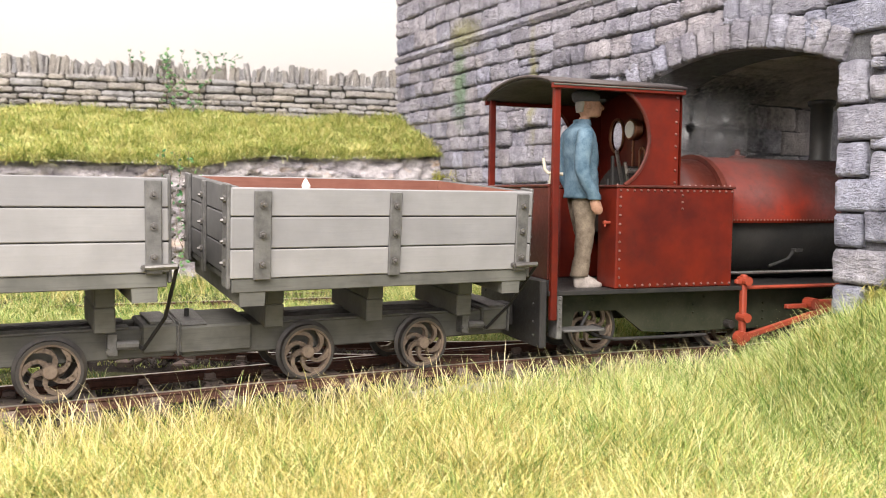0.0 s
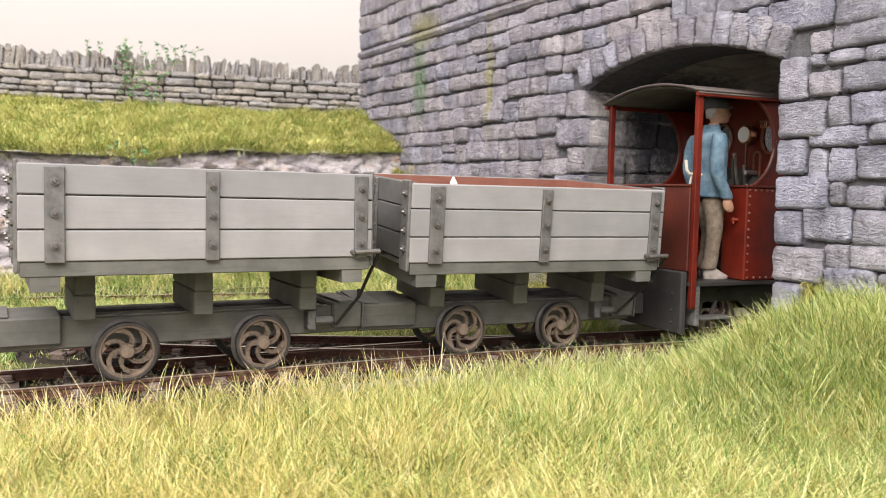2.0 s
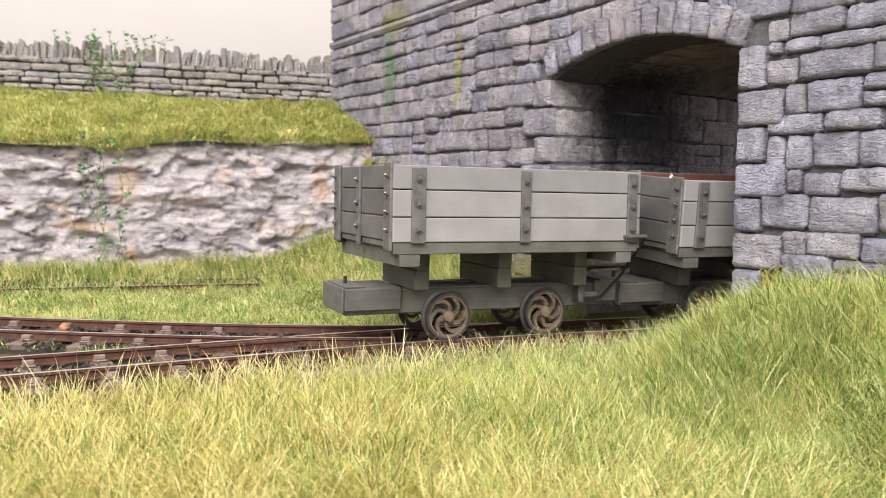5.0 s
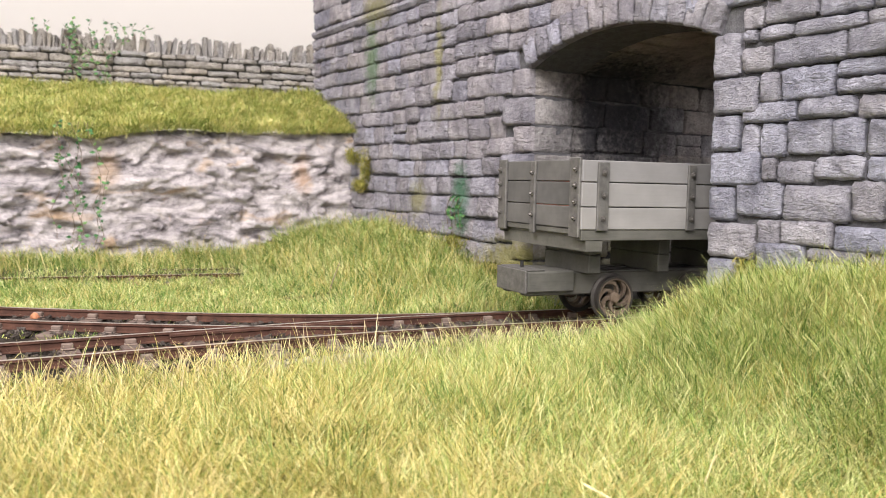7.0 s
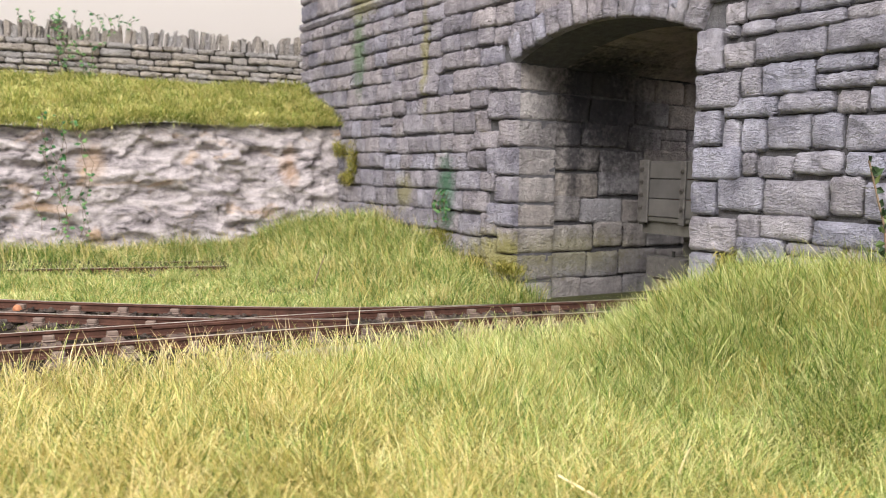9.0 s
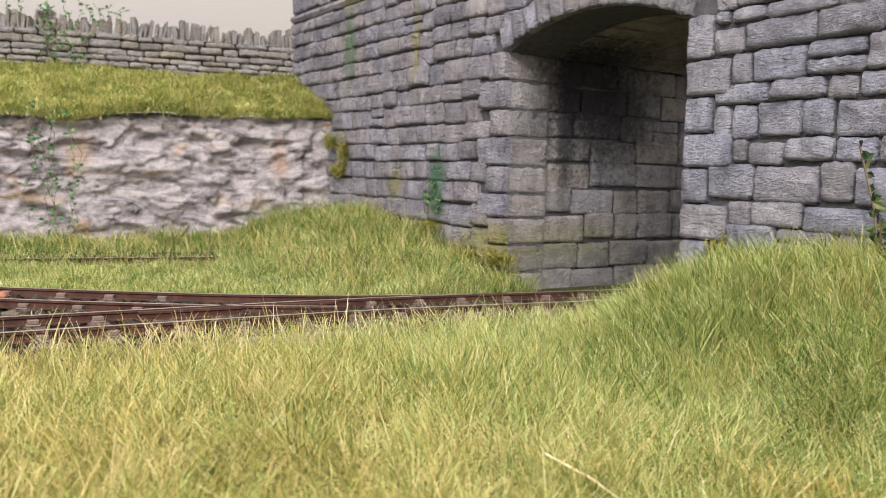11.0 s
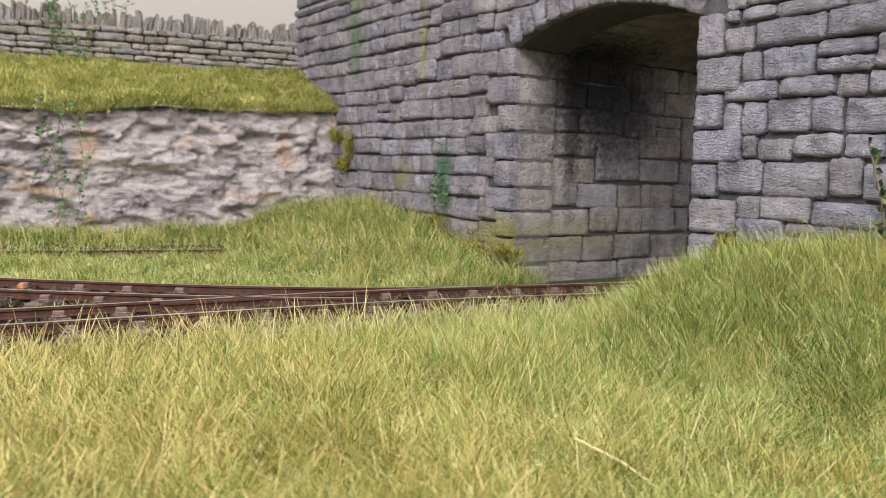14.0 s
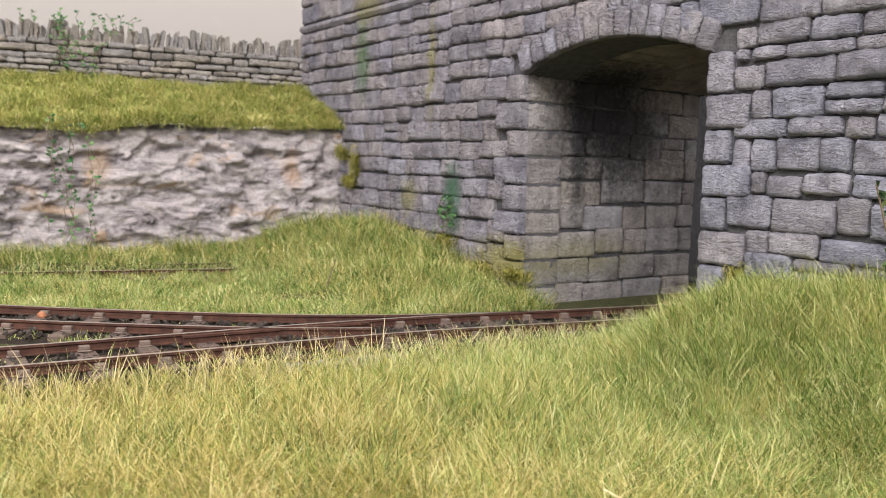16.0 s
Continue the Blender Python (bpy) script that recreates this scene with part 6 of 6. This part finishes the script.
X, Y = 0.130 + 0.012 * X, -0.196 + 0.010 * Y
blades("dry_tuft", X, Y, ground_z(X, Y), r.uniform(0.010, 0.018, len(X)), 0.00016, 0.5, M_DRYTUFT, "orange-yellow dead tuft in the green bank", 130, 0.5, 0.02)

# thin moss and weeds on the ballast
X, Y, r = scatter(60000, -0.22, 0.14, -0.03, 0.36, 135)
sid = np.interp(X, [p[0] for p in SIDING_PTS], [p[1] for p in SIDING_PTS])
near_line = np.minimum(np.abs(Y - line_y(X)), np.abs(Y - sid) * 0.8)
keep = (near_line < 0.030) & (np.abs(near_line - 0.0171) > 0.003) & (vnoise(X, Y, 95, 12) > 0.42)
X, Y = X[keep], Y[keep]
blades("ballast_weeds", X, Y, 0 * X - 0.0056, r.uniform(0.0015, 0.0045, len(X)), 0.00018, 0.7, M_LEDGE, "thin moss and weeds on the cinder ballast", 136, 0.7)

# ledge turf, and the fringe that hangs over the brow
X, Y, r = scatter(210000, -0.15, 0.2585, 0.300, 0.520, 141)
over = rock_front(X) + 0.004 * vnoise(X, Y, 80)
keep = (Y > over - 0.002) & (Y < field_y(X) + 0.002)
X, Y = X[keep], Y[keep]
blades("ledge_grass", X, Y, ledge_z(X, Y), r.uniform(0.004, 0.010, len(X)) * (1 + 0.4 * vnoise(X, Y, 70, 9)), 0.00024, 0.65, M_LEDGE, "mossy yellow-green turf on the ledge over the rock", 142, 0.8, 0.012)
X, Y, r = scatter(15000, -0.15, 0.2585, -0.004, 0.006, 143)
keep = r.random(len(X)) < 0.55 + 0.45 * vnoise(X, X, 95, 2)
X, Y = X[keep], rock_front(X[keep]) + Y[keep]
blades("hanging_grass", X, Y, ledge_z(X, Y), r.uniform(0.005, 0.012, len(X)) * (1 + 0.4 * vnoise(X, X, 120, 9)), 0.00024, 0.9, M_LEDGE, "turf fringe hanging over the brow of the rock", 144, 1.1, 0.010, -np.pi / 2)


# moss and turf hanging where the rock meets the bridge, and at the foot of the wall
X, Y, r = scatter(5200, 0.0, 1.0, -1.0, 1.0, 151)
spots = [(0.247, 0.312, 0.086, 0.010, 0.005), (0.249, 0.292, 0.077, 0.007, 0.011), (0.248, 0.300, 0.063, 0.013, 0.004), (0.252, 0.165, 0.026, 0.022, 0.003), (0.252, 0.118, 0.012, 0.026, 0.003), (0.252, -0.073, 0.030, 0.008, 0.004), (0.248, 0.080, 0.012, 0.020, 0.003)]
pick = r.integers(0, len(spots), len(X))
S = np.array(spots)[pick]
PX, PY, PZ = S[:, 0] - 0.008 * X, S[:, 1] + S[:, 3] * Y * r.random(len(X)), S[:, 2] + S[:, 4] * r.normal(0, 0.6, len(X))
blades("moss_tufts", PX, PY, PZ, r.uniform(0.002, 0.006, len(X)), 0.00022, 0.9, M_MOSS, "yellow-green moss tufts on the foot of the stonework", 152, 0.6)


def leafy(name, label, category, stems, leaf, n, seed, stem_r=0.0003, green=None):
    """A small plant: thin stems through given points, and leaves of two folded halves along them."""
    t = tagged(new(name), label, category)
    q = random.Random(seed)
    bm = bmesh.new()
    places = []
    for pts in stems:
        P = [Vector(p) for p in pts]
        for a, b in zip(P, P[1:]):
            rod(bm, a, b, stem_r, 5)
            for k in range(max(1, int(n * (b - a).length / 0.02))):
                places.append((a.lerp(b, q.random()), (b - a).normalized()))
    part("stem", bm, M_TWIG, t, "thin brown stem")
    bm = bmesh.new()
    for p, d in places:
        side = Vector((q.uniform(-1, 1), q.uniform(-1, 0.2), q.uniform(-0.3, 0.6))).normalized()
        ln, w = leaf * q.uniform(0.6, 1.2), leaf * q.uniform(0.18, 0.34)
        up = side.cross(d if abs(side.dot(d)) < 0.95 else Vector((0, 0, 1))).normalized()
        tip, mid = p + side * ln, p + side * ln * 0.45 - up * w * 0.3
        cr = side.cross(up) * w
        a, b, c, e = (bm.verts.new(v) for v in (p, mid + cr + up * w * 0.5, tip, mid - cr + up * w * 0.5))
        m = bm.verts.new(mid)
        for tri in ((a, b, m), (b, c, m), (c, e, m), (e, a, m)):
            bm.faces.new(tri)
    part("leaves", bm, green or M_LEAF, t, "small green leaves")
    return t


gz0 = float(ground_z(0.240, -0.150))
leafy("seedling", "small leafy green shrub against the bridge pier", "plant",
      [[(0.240, -0.150, gz0), (0.240, -0.147, gz0 + 0.022), (0.240, -0.1395, gz0 + 0.046)], [(0.240, -0.152, gz0), (0.238, -0.157, gz0 + 0.030)], [(0.240, -0.150, gz0 + 0.004), (0.234, -0.153, gz0 + 0.018)]], 0.0048, 14, 5, 0.0004, M_SHRUB)
vr = random.Random(9)
runs = []
for k in range(9):
    x, z = 0.066 + vr.uniform(-0.022, 0.030), vr.uniform(0.128, 0.150)
    run = [(x, float(field_y(x)) - 0.004, z)]
    while z < 0.186:
        x, z = x + vr.uniform(-0.010, 0.010), z + vr.uniform(0.006, 0.012)
        run.append((x, float(field_y(x)) - (0.0045 if z < 0.174 else 0.002), z))
    runs.append(run)
for k in range(9):
    x = vr.uniform(0.025, 0.135)
    runs.append([(x, float(field_y(x)) - 0.001, 0.180), (x + vr.uniform(-0.004, 0.004), float(field_y(x)), 0.191), (x + vr.uniform(-0.009, 0.009), float(field_y(x)), 0.1935 + vr.uniform(0, 0.004))])
leafy("ivy", "trailing green ivy growing over the field wall", "climbing plant", runs, 0.0040, 6, 11, 0.00018)
runs = []
for k in range(7):
    x, z = 0.034 + vr.uniform(-0.014, 0.014), 0.104
    run = [(x, 0.338, z)]
    while z > 0.022:
        x, z = x + vr.uniform(-0.006, 0.006), z - vr.uniform(0.008, 0.014)
        run.append((x, float(rock_y(np.float64(x), np.float64(z))) - 0.009 - vr.uniform(0, 0.003), z))
    runs.append(run)
leafy("ivy", "thin green ivy hanging down the rock face", "climbing plant", runs, 0.0044, 4, 12, 0.0002)
runs = []
for y0 in (0.151, 0.156, 0.161, 0.166):
    runs.append([(0.2450, y0, 0.036), (0.2440, y0 + 0.002, 0.048), (0.2445, y0 - 0.003, 0.056 + 0.1 * (y0 - 0.15))])
leafy("ivy", "small dark green ivy on the bridge wall", "climbing plant", runs, 0.0052, 7, 13, 0.0002)

# earth clods behind the track, pale grit before it
def chips(name, label, category, n, place, size, material, seed):
    q = random.Random(seed)
    vs, fs = [], []
    for k in range(n):
        x, y = place(q)
        sz = q.uniform(*size)
        m = pose(x, y, float(ground_z(x, y)) + sz * 0.3 + (0.002 if category == "grit" else 0.0), q.uniform(0, 360), q.uniform(0, 360), 0)
        o = len(vs)
        vs += [m @ (Vector(c) * sz * q.uniform(0.6, 1.2)) for c in ((1, 0, 0), (-1, 0, 0), (0, 1, 0), (0, -1, 0), (0, 0, 1), (0, 0, -1))]
        fs += [(o + a, o + b, o + c) for a, b, c in ((0, 2, 4), (2, 1, 4), (1, 3, 4), (3, 0, 4), (2, 0, 5), (1, 2, 5), (3, 1, 5), (0, 3, 5))]
    me = bpy.data.meshes.new(name)
    me.from_pydata(vs, [], fs)
    me.materials.append(material)
    return tagged(new(name, me), label, category, kind="stuff")


def clod_place(q):
    c = ((0.133, 0.160), (0.146, 0.150), (0.142, 0.156))[q.randrange(3)]
    return c[0] + q.gauss(0, 0.005), c[1] + q.gauss(0, 0.005)


def grit_place(q):
    x = q.gauss(0.085, 0.022)
    return x, float(line_y(x)) - 0.032 - abs(q.gauss(0, 0.004))


chips("earth_clods", "dark crumbly earth clods in the grass behind the track", "soil", 170, clod_place, (0.0010, 0.0030), M_CLOD, 61)
chips("pale_grit", "pale grit spilled along the track edge", "grit", 380, grit_place, (0.0004, 0.0012), M_DRY, 62)

# loose bits: straws, a dead twig, a rusty scrap
def straw(name, label, category, a, b, rad, mt):
    a, b = Vector(a), Vector(b)
    m = a.lerp(b, 0.55) + Vector((0, 0, 0.0012))
    bm = bmesh.new()
    rod(bm, a, m, rad, 6)
    rod(bm, m, b, rad, 6, rad * 0.5)
    tagged(mesh_object(name, bm, mt), label, category)


gs = lambda x, y, h: (x, y, float(ground_z(x, y)) + h)
straw("straw", "pale dry straw lying on the grass", "straw", gs(0.0806, -0.1576, 0.0125), gs(0.0875, -0.1815, 0.0085), 0.00035, M_STRAW)
straw("straw", "pale dry straw lying on the grass", "straw", gs(0.1180, -0.1640, 0.0090), gs(0.1310, -0.1570, 0.0110), 0.00028, M_STRAW)
straw("twig", "thin dark twig standing in the grass", "twig", gs(0.148, 0.150, -0.002), gs(0.160, 0.156, 0.020), 0.0004, M_TWIG)
bm = bmesh.new()
bmesh.ops.create_icosphere(bm, subdivisions=2, radius=0.0022)
for v in bm.verts:
    v.co *= 1 + 0.3 * noise.noise(v.co * 500)
ob = tagged(mesh_object("rust_scrap", bm, M_RUST), "orange rusty lump on the ballast", "scrap")
ob.matrix_local = pose(-0.012, 0.137, -0.0035)


# ---------------------------------------------------------------- what moves
def train_s(t):
    """Arc place of the rear wagon."""
    return 0.1352 + 0.0519 * (t - 4.5) + 0.00009 * (t - 4.5) ** 2


TIMES = [k * 0.25 for k in range(65)]
OFF_FRONT, OFF_LOCO = 0.1435, 0.2953


def along(off):
    rows = []
    for t in TIMES:
        p, h = line_at(train_s(t) + off)
        rows.append((t, pose(p.x, p.y, 0, 0, 0, math.degrees(h))))
    return rows


def carried_on(off, local):
    return [(t, m @ local) for t, m in along(off)]


def motions():
    walk(wagon_rear, along(0.0))
    walk(wagon_front, along(OFF_FRONT))
    walk(loco, along(OFF_LOCO))
    walk(driver, carried_on(OFF_LOCO, pose(-0.0452, -0.0205, 0.0322, 0, 0, -8)))
    walk(steam, carried_on(OFF_LOCO, pose(0.060, 0.038, 0.118)))
    walk(lump, carried_on(OFF_FRONT, pose(-0.012, 0.026, 0.0770)))
    walk(rubble, carried_on(0.0, pose(0.0, 0.0, 0.0468)))
    for w, u, v, r in WHEELS:
        walk(w, [(t, pose(u, v, r) @ Matrix.Rotation((train_s(t) - train_s(0)) / r, 4, "Y")) for t in TIMES])
    rows = []
    for t in TIMES:
        a = -(train_s(t) - train_s(0)) / 0.0125 + math.radians(-110)
        c, s = 0.0335 + 0.0055 * math.cos(a), 0.0125 + 0.0055 * math.sin(a)
        rows.append((t, pose(c, -0.0370, s, 0, -math.degrees(math.asin((0.0215 - s) / 0.062)), 0)))
    walk(conn_rod, rows)


motions()
